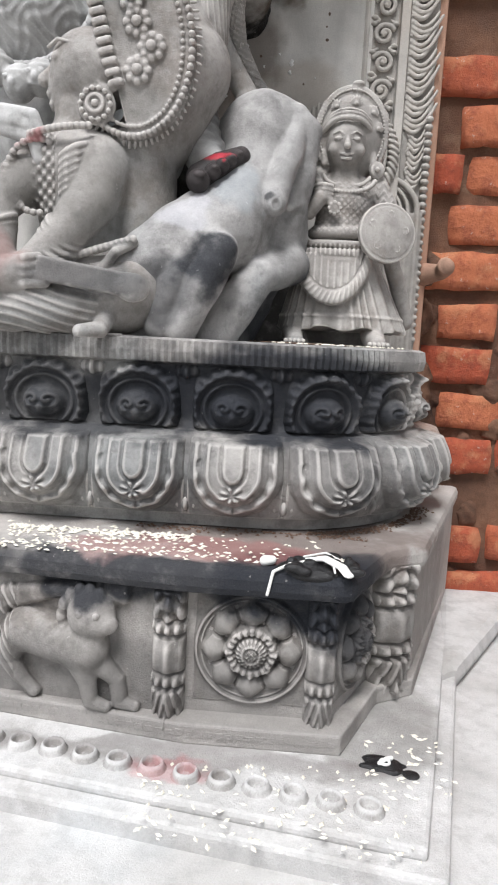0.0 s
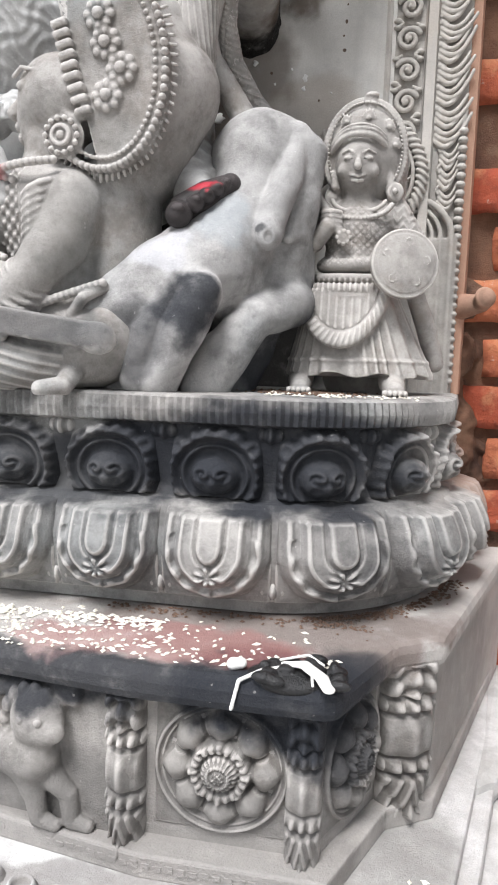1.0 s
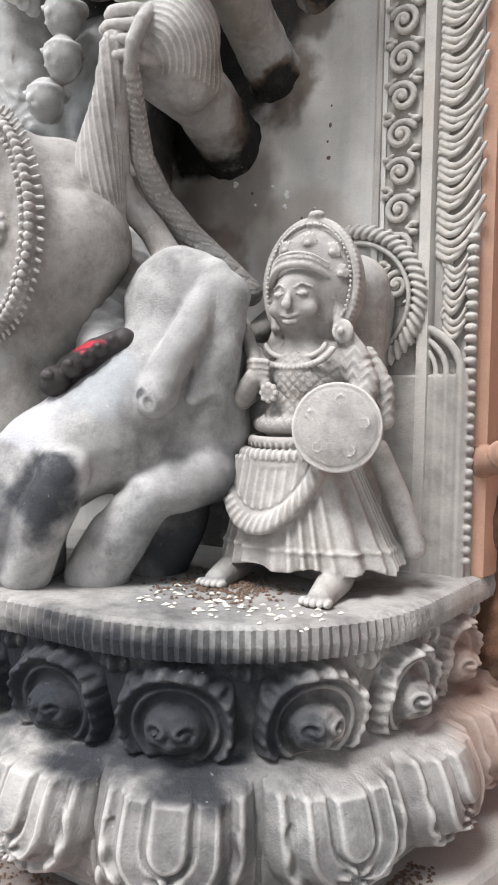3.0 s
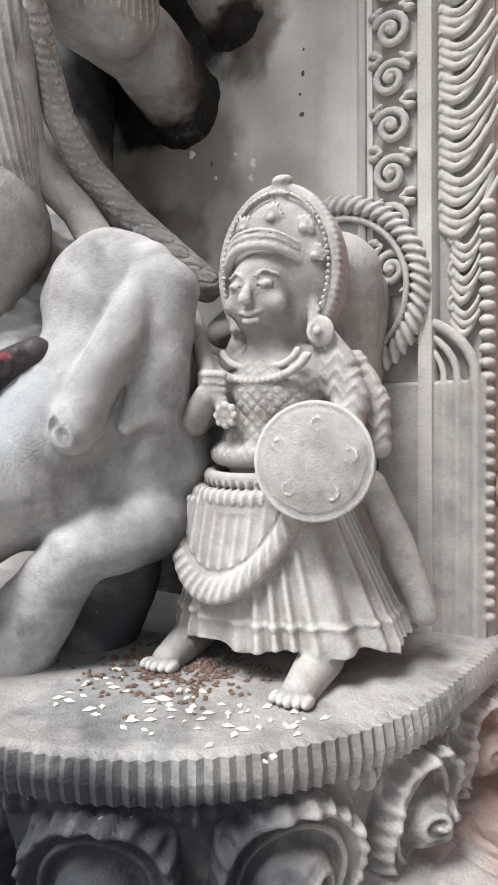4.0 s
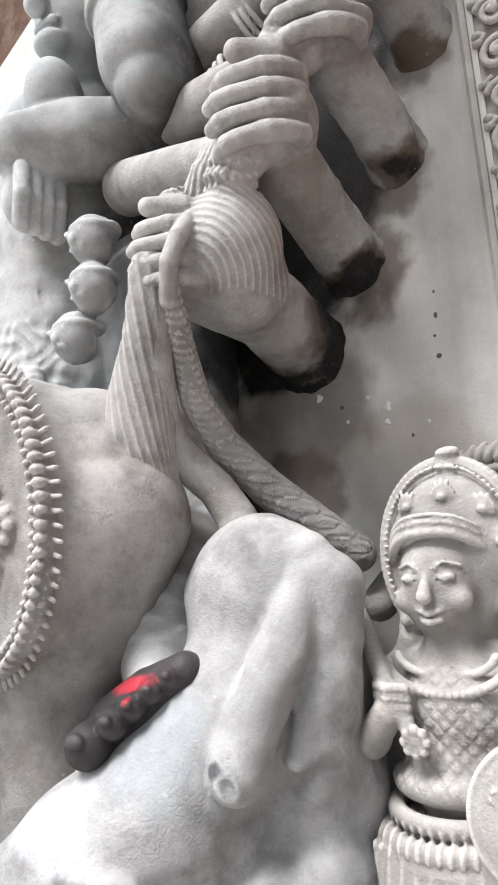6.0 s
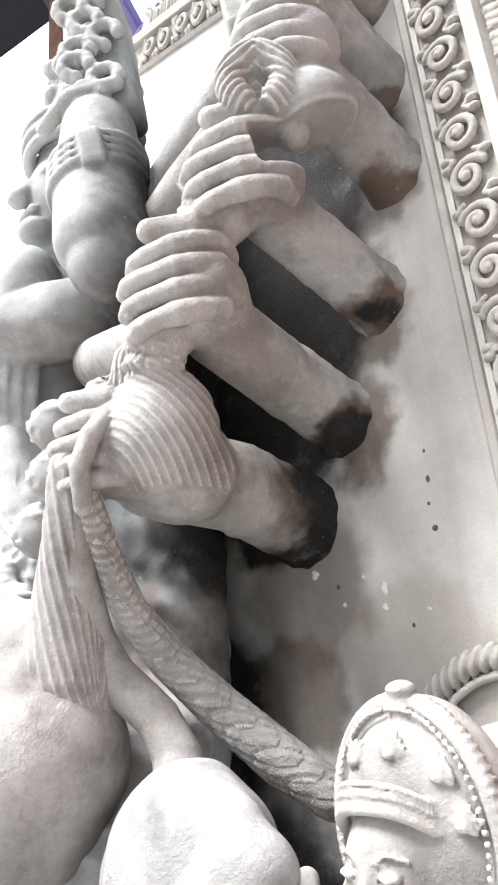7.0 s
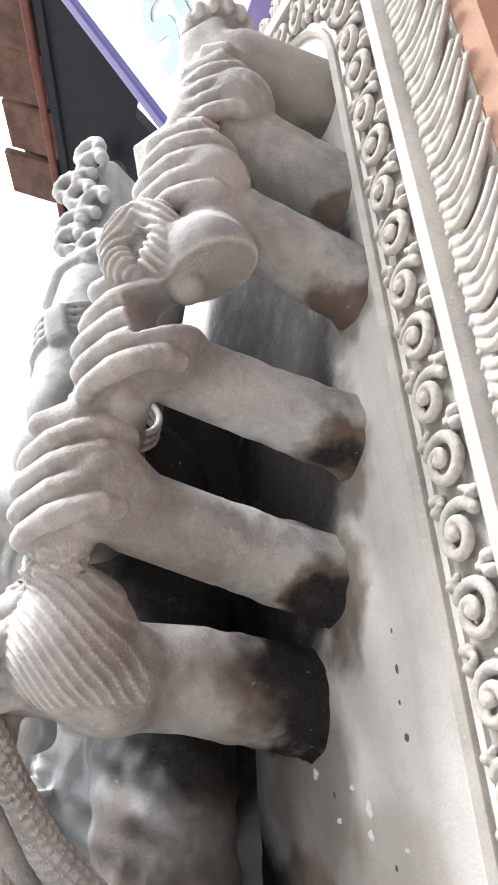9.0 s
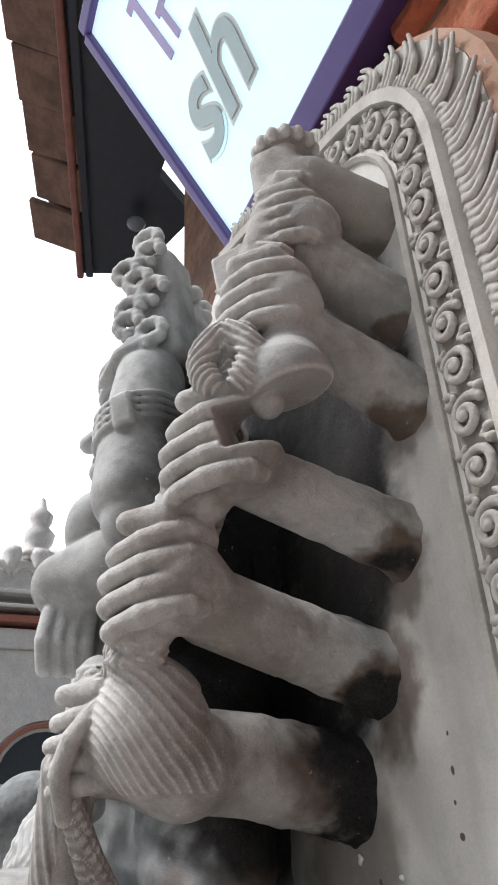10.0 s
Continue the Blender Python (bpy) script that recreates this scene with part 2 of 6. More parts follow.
m_deity = stone("deity_stone", (0.46, 0.445, 0.425), (0.29, 0.275, 0.26), edge_pale=0.45, top_pale=0.35, grime=0.35, rust=0.3, bump=0.45, patches=[
    (BROWN, (-0.205, -0.04, 0.98), (0.13, 0.07, 0.06), 0.8), (SOOT_AND_SHADE, (-0.215, -0.045, 0.985), (0.09, 0.03, 0.05), 0.9), (SOOT_AND_SHADE, (-0.215, 0.0, 0.955), (0.13, 0.08, 0.045), 1.0),
    (BROWN, (-0.164, 0.0, 1.022), (0.07, 0.055, 0.035), 0.9), (SOOT_AND_SHADE, (-0.164, -0.01, 1.005), (0.09, 0.08, 0.028), 1.0), (BROWN, (-0.103, 0.0, 1.115), (0.07, 0.06, 0.028), 0.9), (SOOT_AND_SHADE, (-0.10, -0.01, 1.100), (0.07, 0.06, 0.024), 1.0),
    (BROWN, (-0.064, 0.0, 1.222), (0.06, 0.05, 0.025), 0.9), (BROWN, (-0.066, 0.0, 1.318), (0.06, 0.05, 0.025), 0.8), (SOOT_AND_SHADE, (-0.06, 0.0, 1.42), (0.05, 0.05, 0.02), 0.7), ((0.30, 0.25, 0.20), (-0.08, -0.02, 1.45), (0.1, 0.06, 0.10), 0.4)])
# Black patches paint the deep shade between the arms over some real soot.
m_body = stone("deity_body_stone", (0.50, 0.50, 0.49), (0.33, 0.325, 0.315), edge_pale=0.35, top_pale=0.4, grime=0.15, patches=[
    (SOOT_AND_SHADE, (-0.25, 0.05, 1.20), (0.30, 0.31, 0.40), 1.0), (SOOT_AND_SHADE, (-0.36, 0.0, 1.36), (0.24, 0.15, 0.22), 1.0), (SOOT_AND_SHADE, (-0.33, -0.02, 1.10), (0.22, 0.15, 0.20), 1.0), (SOOT_AND_SHADE, (-0.32, -0.05, 0.95), (0.12, 0.12, 0.08), 0.95), (BROWN, (-0.31, -0.1, 0.86), (0.06, 0.1, 0.07), 0.7), ((0.30, 0.2, 0.14), (-0.28, -0.16, 0.74), (0.06, 0.08, 0.06), 0.5)])


# ---------------------------------------------------------------- builders
def link_mesh(name, me, mat, parent=None, label="", smooth=True):
    if smooth:
        me.shade_smooth()
    me.materials.append(mat)
    ob = new(name, me)
    ob.parent = parent
    if label:
        ob["label"] = label
    return ob


def part(name, bm, mat, parent=None, label="", smooth=False):
    me = bpy.data.meshes.new(name)
    bm.to_mesh(me)
    bm.free()
    return link_mesh(name, me, mat, parent, label, smooth)


def grid_mesh(name, verts, faces):
    me = bpy.data.meshes.new(name)
    me.from_pydata(verts, [], faces)
    me.update()
    return me


def spin(rx=0.0, ry=0.0, rz=0.0):
    return np.array(Euler([radians(a) for a in (rx, ry, rz)]).to_matrix())


def smin(a, b, k):
    if k <= 0:
        return np.minimum(a, b)
    h = np.clip(0.5 + 0.5 * (b - a) / k, 0, 1)
    return b + (a - b) * h - k * h * (1 - h)


class Clay:
    """A block of clay on a grid: rounded forms are pressed together or cut away, and the skin is taken off as one mesh."""

    def __init__(self, lo, hi, h):
        self.lo, self.h = np.array(lo, float), h
        self.n = [int(math.ceil((b - a) / h)) + 1 for a, b in zip(lo, hi)]
        self.f = np.full(self.n, 0.05, np.float32)

    def block(self, lo, hi):
        i0 = [max(0, int((a - o) / self.h)) for a, o in zip(lo, self.lo)]
        i1 = [min(m, int((b - o) / self.h) + 2) for b, o, m in zip(hi, self.lo, self.n)]
        if any(a >= b for a, b in zip(i0, i1)):
            return None, None
        s = tuple(slice(a, b) for a, b in zip(i0, i1))
        axes = [(self.lo[i] + self.h * np.arange(i0[i], i1[i])).astype(np.float32) for i in range(3)]
        return s, np.meshgrid(*axes, indexing="ij", sparse=True)

    def press(self, lo, hi, fn, k=0.0, cut=False):
        pad = k + 3 * self.h
        s, g = self.block([a - pad for a in lo], [a + pad for a in hi])
        if s is None:
            return self
        d = fn(*g)
        self.f[s] = -smin(-self.f[s], d, k) if cut else smin(self.f[s], d, k)
        return self

    def ball(self, p, r, turn=None, k=0.008, cut=False):
        r = np.array(r if np.ndim(r) else (r, r, r), float)
        t = np.eye(3) if turn is None else turn
        big = r.max()

        def fn(x, y, z):
            q = [x - p[0], y - p[1], z - p[2]]
            q = [sum(t[j, i] * q[j] for j in range(3)) for i in range(3)]
            k0 = np.sqrt(sum((q[i] / r[i]) ** 2 for i in range(3))) + 1e-6
            k1 = np.sqrt(sum((q[i] / r[i] ** 2) ** 2 for i in range(3))) + 1e-6
            return k0 * (k0 - 1) / k1
        return self.press([c - big for c in p], [c + big for c in p], fn, k, cut)

    def limb(self, pts, rad, k=0.008, cut=False, flat=None):
        """A chain of tapered rounded bars; flat=(axis, factor) squeezes it across an axis."""
        pts = [np.array(p, float) for p in pts]
        rad = list(rad) if np.ndim(rad) else [rad] * len(pts)

        def fn(x, y, z):
            best = None
            for a, b, ra, rb in zip(pts, pts[1:], rad, rad[1:]):
                ab = b - a
                ll = max(1e-9, float(ab @ ab))
                q = [x - a[0], y - a[1], z - a[2]]
                u = np.clip((q[0] * ab[0] + q[1] * ab[1] + q[2] * ab[2]) / ll, 0, 1)
                w = [q[j] - u * ab[j] for j in range(3)]
                if flat:
                    w[flat[0]] = w[flat[0]] * flat[1]
                d = np.sqrt(w[0] ** 2 + w[1] ** 2 + w[2] ** 2) - (ra + (rb - ra) * u)
                best = d if best is None else np.minimum(best, d)
            return best
        m = max(rad)
        return self.press(np.min(pts, axis=0) - m, np.max(pts, axis=0) + m, fn, k, cut)

    def box(self, p, half, turn=None, soft=0.003, k=0.004, cut=False):
        t = np.eye(3) if turn is None else turn
        half = np.array(half, float)
        big = float(np.linalg.norm(half))

        def fn(x, y, z):
            q = [x - p[0], y - p[1], z - p[2]]
            q = [np.abs(sum(t[j, i] * q[j] for j in range(3))) - half[i] + soft for i in range(3)]
            out = np.sqrt(sum(np.maximum(c, 0) ** 2 for c in q))
            return out + np.minimum(np.maximum(np.maximum(q[0], q[1]), q[2]), 0) - soft
        return self.press([c - big for c in p], [c + big for c in p], fn, k, cut)

    def ring(self, p, big, small, turn=None, k=0.003, cut=False, squash=1.0):
        """A ring round the local z axis."""
        t = np.eye(3) if turn is None else turn

        def fn(x, y, z):
            q = [x - p[0], y - p[1], z - p[2]]
            q = [sum(t[j, i] * q[j] for j in range(3)) for i in range(3)]
            return np.sqrt((np.sqrt(q[0] ** 2 + (q[1] * squash) ** 2) - big) ** 2 + q[2] ** 2) - small
        m = big + small
        return self.press([c - m for c in p], [c + m for c in p], fn, k, cut)

    def ripple(self, lo, hi, fn):
        """Adds fn (metres, plus is inwards) to the surface inside a box."""
        s, g = self.block(lo, hi)
        if s is not None:
            self.f[s] = self.f[s] + fn(*g)
        return self

    def mesh(self, name):
        f = self.f
        f[0], f[-1], f[:, 0], f[:, -1], f[:, :, 0], f[:, :, -1] = 1, 1, 1, 1, 1, 1
        s = f < 0
        c = [s[i:s.shape[0] - 1 + i, j:s.shape[1] - 1 + j, k:s.shape[2] - 1 + k] for i in (0, 1) for j in (0, 1) for k in (0, 1)]
        count = sum(a.astype(np.int8) for a in c)
        cells = np.argwhere((count > 0) & (count < 8))
        ids = np.full(count.shape, -1, np.int64)
        ids[tuple(cells.T)] = np.arange(len(cells))
        acc, num = np.zeros((len(cells), 3)), np.zeros(len(cells))
        for ax in range(3):
            for u in (0, 1):
                for v in (0, 1):
                    o = np.zeros(3, int)
                    o[(ax + 1) % 3], o[(ax + 2) % 3] = u, v
                    e = o.copy()
                    e[ax] = 1
                    f0, f1 = f[tuple((cells + o).T)], f[tuple((cells + e).T)]
                    hit = (f0 < 0) != (f1 < 0)
                    at = np.where(hit, f0 / np.where(hit, f0 - f1, 1), 0)
                    spot = np.tile(o.astype(float), (len(cells), 1))
                    spot[:, ax] = at
                    acc += spot * hit[:, None]
                    num += hit
        verts = self.lo + self.h * (cells + acc / num[:, None])
        quads = []
        for ax in range(3):
            b, g = (ax + 1) % 3, (ax + 2) % 3
            low = [slice(None)] * 3
            low[ax] = slice(0, -1)
            top = [slice(None)] * 3
            top[ax] = slice(1, None)
            edge = np.argwhere(s[tuple(low)] != s[tuple(top)])
            edge = edge[(edge[:, b] > 0) & (edge[:, g] > 0) & (edge[:, b] < s.shape[b] - 1) & (edge[:, g] < s.shape[g] - 1)]
            db, dg = np.zeros(3, int), np.zeros(3, int)
            db[b], dg[g] = 1, 1
            q = np.stack([ids[tuple((edge - db - dg).T)], ids[tuple((edge - dg).T)], ids[tuple(edge.T)], ids[tuple((edge - db).T)]], 1)
            inside = s[tuple(edge.T)]
            quads.append(np.where(inside[:, None], q, q[:, ::-1]))
        return grid_mesh(name, verts, np.concatenate(quads))


def relief(name, place, height, nu, nv, mat, parent=None, label="", sink=0.012):
    """A carved patch: place(u, v, h) puts it in the world, height(u, v) is how far it stands out; its rim is sunk into the stone behind."""
    u, v = np.meshgrid(np.linspace(0, 1, nu), np.linspace(0, 1, nv), indexing="ij")
    h = height(u, v)
    h[0], h[-1], h[:, 0], h[:, -1] = -sink, -sink, -sink, -sink
    x, y, z = place(u, v, h)
    verts = np.stack([np.broadcast_to(a, u.shape).ravel() for a in (x, y, z)], 1)
    i, j = np.meshgrid(np.arange(nu - 1), np.arange(nv - 1), indexing="ij")
    a = (i * nv + j).ravel()
    return link_mesh(name, grid_mesh(name, verts, np.stack([a, a + nv, a + nv + 1, a + 1], 1)), mat, parent, label)


def prism(name, plan, z0, z1, mat, parent=None, label="", bevel=0.004, cuts=1):
    bm = bmesh.new()
    low = bm.faces.new([bm.verts.new((x, y, z0)) for x, y in plan])
    up = bmesh.ops.extrude_face_region(bm, geom=[low])
    bmesh.ops.translate(bm, vec=(0, 0, z1 - z0), verts=[v for v in up["geom"] if isinstance(v, bmesh.types.BMVert)])
    bmesh.ops.recalc_face_normals(bm, faces=bm.faces)
    if bevel:
        bmesh.ops.bevel(bm, geom=bm.edges[:], offset=bevel, segments=2, affect="EDGES", profile=0.5)
    return part(name, bm, mat, parent, label)


def brick_box(bm, centre, half, turn=None, bevel=0.003):
    made = bmesh.ops.create_cube(bm, size=1)["verts"]
    m = Matrix.Translation(centre) @ (turn.to_4x4() if turn else Matrix()) @ Matrix.Diagonal((*(2 * a for a in half), 1))
    bmesh.ops.transform(bm, matrix=m, verts=made)
    if bevel:
        bmesh.ops.bevel(bm, geom=list({e for v in made for e in v.link_edges}), offset=bevel, segments=2, affect="EDGES", profile=0.5)


def thing(name, label, category, at=(0, 0, 0), group="", kind=""):
    ob = new(name)
    ob.location = at
    return tagged(ob, label, category, group, kind)


# ---------------------------------------------------------------- ground, ledge and brick wall
prism("ground", [(-7, -9), (6, -9), (6, 1.2), (-7, 1.2)], -0.62, -0.5, stone("paving", (0.24, 0.225, 0.205), (0.16, 0.15, 0.14)), bevel=0)
tagged(bpy.data.objects["ground"], "worn grey stone paving of the square", "ground", kind="structure")
ledge = thing("ledge", "whitewashed cement ledge below the carved stone base", "ledge", kind="structure")
prism("ledge_top", [(-1.6, -0.95), (0.75, -0.95), (0.75, 0.10), (-1.6, 0.10)], -0.5, -0.055, m_ledge, ledge, bevel=0.02)
prism("corner_fillet", [(0.115, -0.30), (0.16, -0.26), (0.30, -0.02), (0.42, 0.10), (0.2, 0.10), (0.16, -0.08)], -0.06, -0.02, m_ledge, ledge, bevel=0.018)

base = thing("base_slab", "pale carved stone base slab with a border of rings", "base slab")
prism("slab_body", [(-1.3, -0.445), (0.055, -0.672), (0.18, -0.16), (0.22, 0.08), (-1.3, 0.08)], -0.06, -0.032, m_base, base, bevel=0.005)
prism("slab_step", [(-1.3, -0.425), (0.040, -0.648), (0.16, -0.16), (0.2, 0.08), (-1.3, 0.08)], -0.034, -0.02, m_base, base, bevel=0.005)


def ring_height(u, v):
    r = np.hypot(u - 0.5, v - 0.5) * 2
    return 0.009 * np.exp(-((r - 0.62) / 0.16) ** 2) + 0.003 * (r < 0.25) - 0.004 * (r > 0.92)


for i in range(24):
    cx, cy = -0.009 - 0.0375 * i, -0.598 + 0.0063 * i + 0.001 * math.sin(i * 2.3)
    relief("ring_boss", lambda u, v, h: (cx + 0.036 * (u - 0.5), cy + 0.036 * (v - 0.5), -0.02 + h), ring_height, 25, 25, m_base, base, sink=0.003)

# ---------------------------------------------------------------- stele
stele = thing("stele", "tall grey stone stele slab with a rounded top", "stele")
BEND, RAD, X0 = 1.48, 0.15, 0.010


def rim_path(s):
    """Place and heading along the carved border, s metres up from z = 0.43."""
    up = BEND - 0.43
    if s < up:
        return X0, 0.43 + s, math.pi / 2
    a = (s - up) / RAD
    if a < 1.2:
        return X0 - RAD + RAD * math.cos(a), BEND + RAD * math.sin(a), math.pi / 2 + a
    d, e = s - up - 1.2 * RAD, math.pi / 2 + 1.2
    return X0 - RAD + RAD * math.cos(1.2) + d * math.cos(e), BEND + RAD * math.sin(1.2) + d * math.sin(e), e


def rim_offset(s, d):
    x, z, a = rim_path(s)
    return x + d * math.sin(a), z - d * math.cos(a)


STEPS = [0.045 * i for i in range(38)]


def sweep_band(name, prof, mat, parent, label="", s0=0.0, s1=1.66, step=0.03):
    """A moulding of the profile (offset, y) swept along the border."""
    n = int((s1 - s0) / step)
    verts, faces = [], []
    for i in range(n + 1):
        for d, y in prof:
            x, z = rim_offset(s0 + (s1 - s0) * i / n, d)
            verts.append((x, y, z))
    k = len(prof)
    for i in range(n):
        for j in range(k):
            a, b = i * k + j, i * k + (j + 1) % k
            faces.append((a, a + k, b + k, b))
    faces += [tuple(range(k)), tuple(range(n * k, n * k + k))[::-1]]
    bm = bmesh.new()
    vs = [bm.verts.new(v) for v in verts]
    for f in faces:
        bm.faces.new([vs[q] for q in f])
    bmesh.ops.recalc_face_normals(bm, faces=bm.faces)
    return part(name, bm, mat, parent, label)


outline = [rim_offset(s, -0.02) for s in STEPS]
bm = bmesh.new()
ends = [(-1.15, outline[-1][1] - 0.3), (-1.15, 0.40), (-0.02, 0.40)]
face = bm.faces.new([bm.verts.new((x, 0.0, z)) for x, z in outline + ends])
ext = bmesh.ops.extrude_face_region(bm, geom=[face])
bmesh.ops.translate(bm, vec=(0, 0.085, 0), verts=[v for v in ext["geom"] if isinstance(v, bmesh.types.BMVert)])
bmesh.ops.recalc_face_normals(bm, faces=bm.faces)
part("panel", bm, m_slab, stele, "smooth grey panel with smoke stains and shade painted between arms")
sweep_band("border", [(-0.034, 0.02), (-0.034, -0.004), (-0.030, -0.008), (-0.026, -0.004), (-0.025, 0.004), (0.023, 0.004), (0.025, -0.006), (0.038, -0.008), (0.042, 0.006), (0.088, 0.012), (0.088, 0.05), (0.088, 0.085), (-0.034, 0.085)], m_frame, stele, "worn grey stone border")
sweep_band("edge_strip", [(0.0885, 0.013), (0.102, 0.022), (0.108, 0.05), (0.108, 0.095), (0.0885, 0.095)], m_side, stele, "ochre-stained rough outer edge")


def scroll_mesh(kind):
    c = Clay((-0.026, -0.018, -0.026), (0.026, 0.012, 0.026), 0.0011)
    turn = 1 if kind == 0 else -1
    pts = []
    for i in range(26):
        a = i / 25 * 9.6
        r = 0.0175 * (1 - i / 25 * 0.86)
        pts.append((turn * r * math.cos(a + 0.6), -0.004 - 0.006 * i / 25, r * math.sin(a + 0.6)))
    c.limb(pts, [0.0042 - 0.0012 * i / 25 for i in range(26)], k=0.0006)
    c.ball((0, -0.009, 0), 0.0042, k=0.001)
    for q in ((-0.017, 0.018), (0.017, -0.017), (0.017, 0.018)):
        c.ball((turn * q[0], -0.003, q[1]), (0.006, 0.006, 0.004), k=0.002)
        c.limb([(turn * q[0], -0.004, q[1]), (turn * q[0] * 0.55, -0.006, q[1] * 1.25)], [0.0035, 0.002], k=0.001)
    c.box((0, 0.006, 0), (0.023, 0.006, 0.024), k=0.002)
    me = c.mesh("scroll")
    return me


def flame_mesh(kind):
    """A tongue of flame that rises outwards from a small curl."""
    c = Clay((-0.036, -0.024, -0.034), (0.04, 0.014, 0.052), 0.0012)
    for g, (dz, long) in enumerate(((0.0, 1.0), (0.009, 0.86), (-0.008, 0.8))):
        pts = []
        for i in range(15):
            w = i / 14
            pts.append((-0.020 + 0.050 * w * long, -0.004 - 0.006 * math.sin(w * 3.1), dz - 0.016 * math.sin(w * 2.6) + (0.030 + 0.01 * kind) * w ** 2.4 * long))
        c.limb(pts, [0.0048 * (1 - 0.5 * i / 14) for i in range(15)], k=0.0008)
    for i in range(10):
        a0, a1 = i * 0.55, (i + 1) * 0.55
        r0, r1 = 0.0095 * (1 - i / 13), 0.0095 * (1 - (i + 1) / 13)
        c.limb([(-0.020 + r0 * math.cos(a0), -0.006, 0.008 + r0 * math.sin(a0)), (-0.020 + r1 * math.cos(a1), -0.007, 0.008 + r1 * math.sin(a1))], 0.0032, k=0.0008)
    c.box((0.002, 0.010, 0.004), (0.030, 0.005, 0.022), k=0.003)
    return c.mesh("flame")


scrolls = [scroll_mesh(0), scroll_mesh(1)]
flames = [flame_mesh(0), flame_mesh(1)]
for me in scrolls + flames:
    me.shade_smooth()
    me.materials.append(m_frame)
rnd = random.Random(4)
for i in range(36):
    s = 0.335 + 0.0435 * i
    if s > 1.62:
        break
    x, z = rim_offset(s, -0.001)
    a = rim_path(s)[2]
    ob = new("scroll", scrolls[i % 2])
    ob.parent = stele
    ob.matrix_basis = pose(x, 0.003, z, 0, -math.degrees(a) + 90, 0) @ Matrix.Diagonal((1, 1, 0.95 + 0.1 * rnd.random(), 1))
for i in range(50):
    s = 0.29 + 0.0295 * i
    if s > 1.64:
        break
    x, z = rim_offset(s, 0.062)
    a = rim_path(s)[2]
    wide = 0.62 if s < 0.36 else 1.0
    ob = new("flame", flames[i % 2])
    ob.parent = stele
    ob.matrix_basis = pose(x + 0.01 * (1 - wide), 0.012, z, 0, -math.degrees(a) + 90 + 4 * rnd.random(), 0) @ Matrix.Diagonal((wide, 1.0, 0.95 + 0.1 * rnd.random(), 1))

# niche mouldings and twisted halo beside the guardian
c = Clay((-0.14, -0.03, 0.42), (0.105, 0.02, 0.85), 0.0016)
for d, r in ((0.0, 0.005), (0.016, 0.0035), (0.028, 0.003)):
    arch = [(0.086 - d, -0.002, 0.43 + 0.02 * i) for i in range(12)] + [(0.086 - d - (0.075 - d) * (1 - math.cos(a)), -0.002, 0.66 + (0.06 - d * 0.6) * math.sin(a)) for a in (0.2, 0.4, 0.6, 0.8, 1.0, 1.2, 1.4)]
    c.limb(arch, r, k=0.001)
c.box((0.045, 0.006, 0.54), (0.05, 0.010, 0.12), k=0.003)
HALO = (-0.045, -0.008, 0.748)
for i in range(40):
    a = -1.5 + 4.6 * i / 39
    q = (HALO[0] + 0.083 * math.cos(a), HALO[1], HALO[2] + 0.083 * math.sin(a))
    c.ball(q, (0.012, 0.0085, 0.0042), spin(0, -math.degrees(a) + 38, 0), k=0.0012)
c.ring(HALO, 0.070, 0.003, spin(90, 0, 0), k=0.001)
c.ring(HALO, 0.083, 0.006, spin(90, 0, 0), k=0.001)
for i in range(30):
    c.ball((0.094, 0.004, 0.45 + 0.0125 * i), (0.0075, 0.008, 0.0052), k=0.0015)
c.limb([(0.094, 0.01, 0.43), (0.094, 0.01, 0.84)], 0.006, k=0.002)
link_mesh("halo_niche", c.mesh("halo_niche"), m_frame, stele, "arched niche moulding with a twisted rope halo")
c = Clay((0.08, -0.06, 0.53), (0.17, 0.05, 0.60), 0.0018)
c.limb([(0.10, 0.03, 0.562), (0.135, 0.0, 0.566), (0.137, -0.02, 0.572)], [0.022, 0.013, 0.015], k=0.004)
c.ring((0.136, -0.024, 0.573), 0.010, 0.005, spin(80, 0, 20), k=0.002)
link_mesh("peg", c.mesh("peg"), m_side, stele, "broken stub of stone on the outer edge")

# ---------------------------------------------------------------- lotus pedestal
lotus = thing("lotus_pedestal", "carved double lotus pedestal of dark grey stone", "pedestal")
CX, CY, R0 = -0.15, -0.11, 0.24


def lot(s, r):
    """A place on the pedestal's outline, s metres along it, r metres out from its core line."""
    s = np.asarray(s, float)
    a = np.clip(s / R0, 0, math.pi / 2 - 0.12)
    x = CX + np.minimum(s, 0) + r * np.sin(a)
    y = CY - r * np.cos(a)
    over = np.maximum(s - R0 * (math.pi / 2 - 0.12), 0)
    return x + over * math.cos(math.pi / 2 - 0.12), y + over * math.sin(math.pi / 2 - 0.12)


def lathe(name, prof, mat, label="", ridges=0.0, n=260, s0=-1.0, s1=0.56):
    s = np.linspace(s0, s1, n)
    verts, k = [], len(prof)
    for i, si in enumerate(s):
        for j, (r, z) in enumerate(prof):
            rr = r + (ridges * (1 if i % 2 else -1) if j in (2, 3, 4) else 0)
            x, y = lot(si, rr)
            verts.append((float(x), float(y), z))
    faces = [(i * k + j, i * k + k + j, i * k + k + j + 1, i * k + j + 1) for i in range(n - 1) for j in range(k - 1)]
    me = grid_mesh(name, verts, faces)
    ob = link_mesh(name, me, mat, lotus, label, smooth=ridges == 0)
    return ob


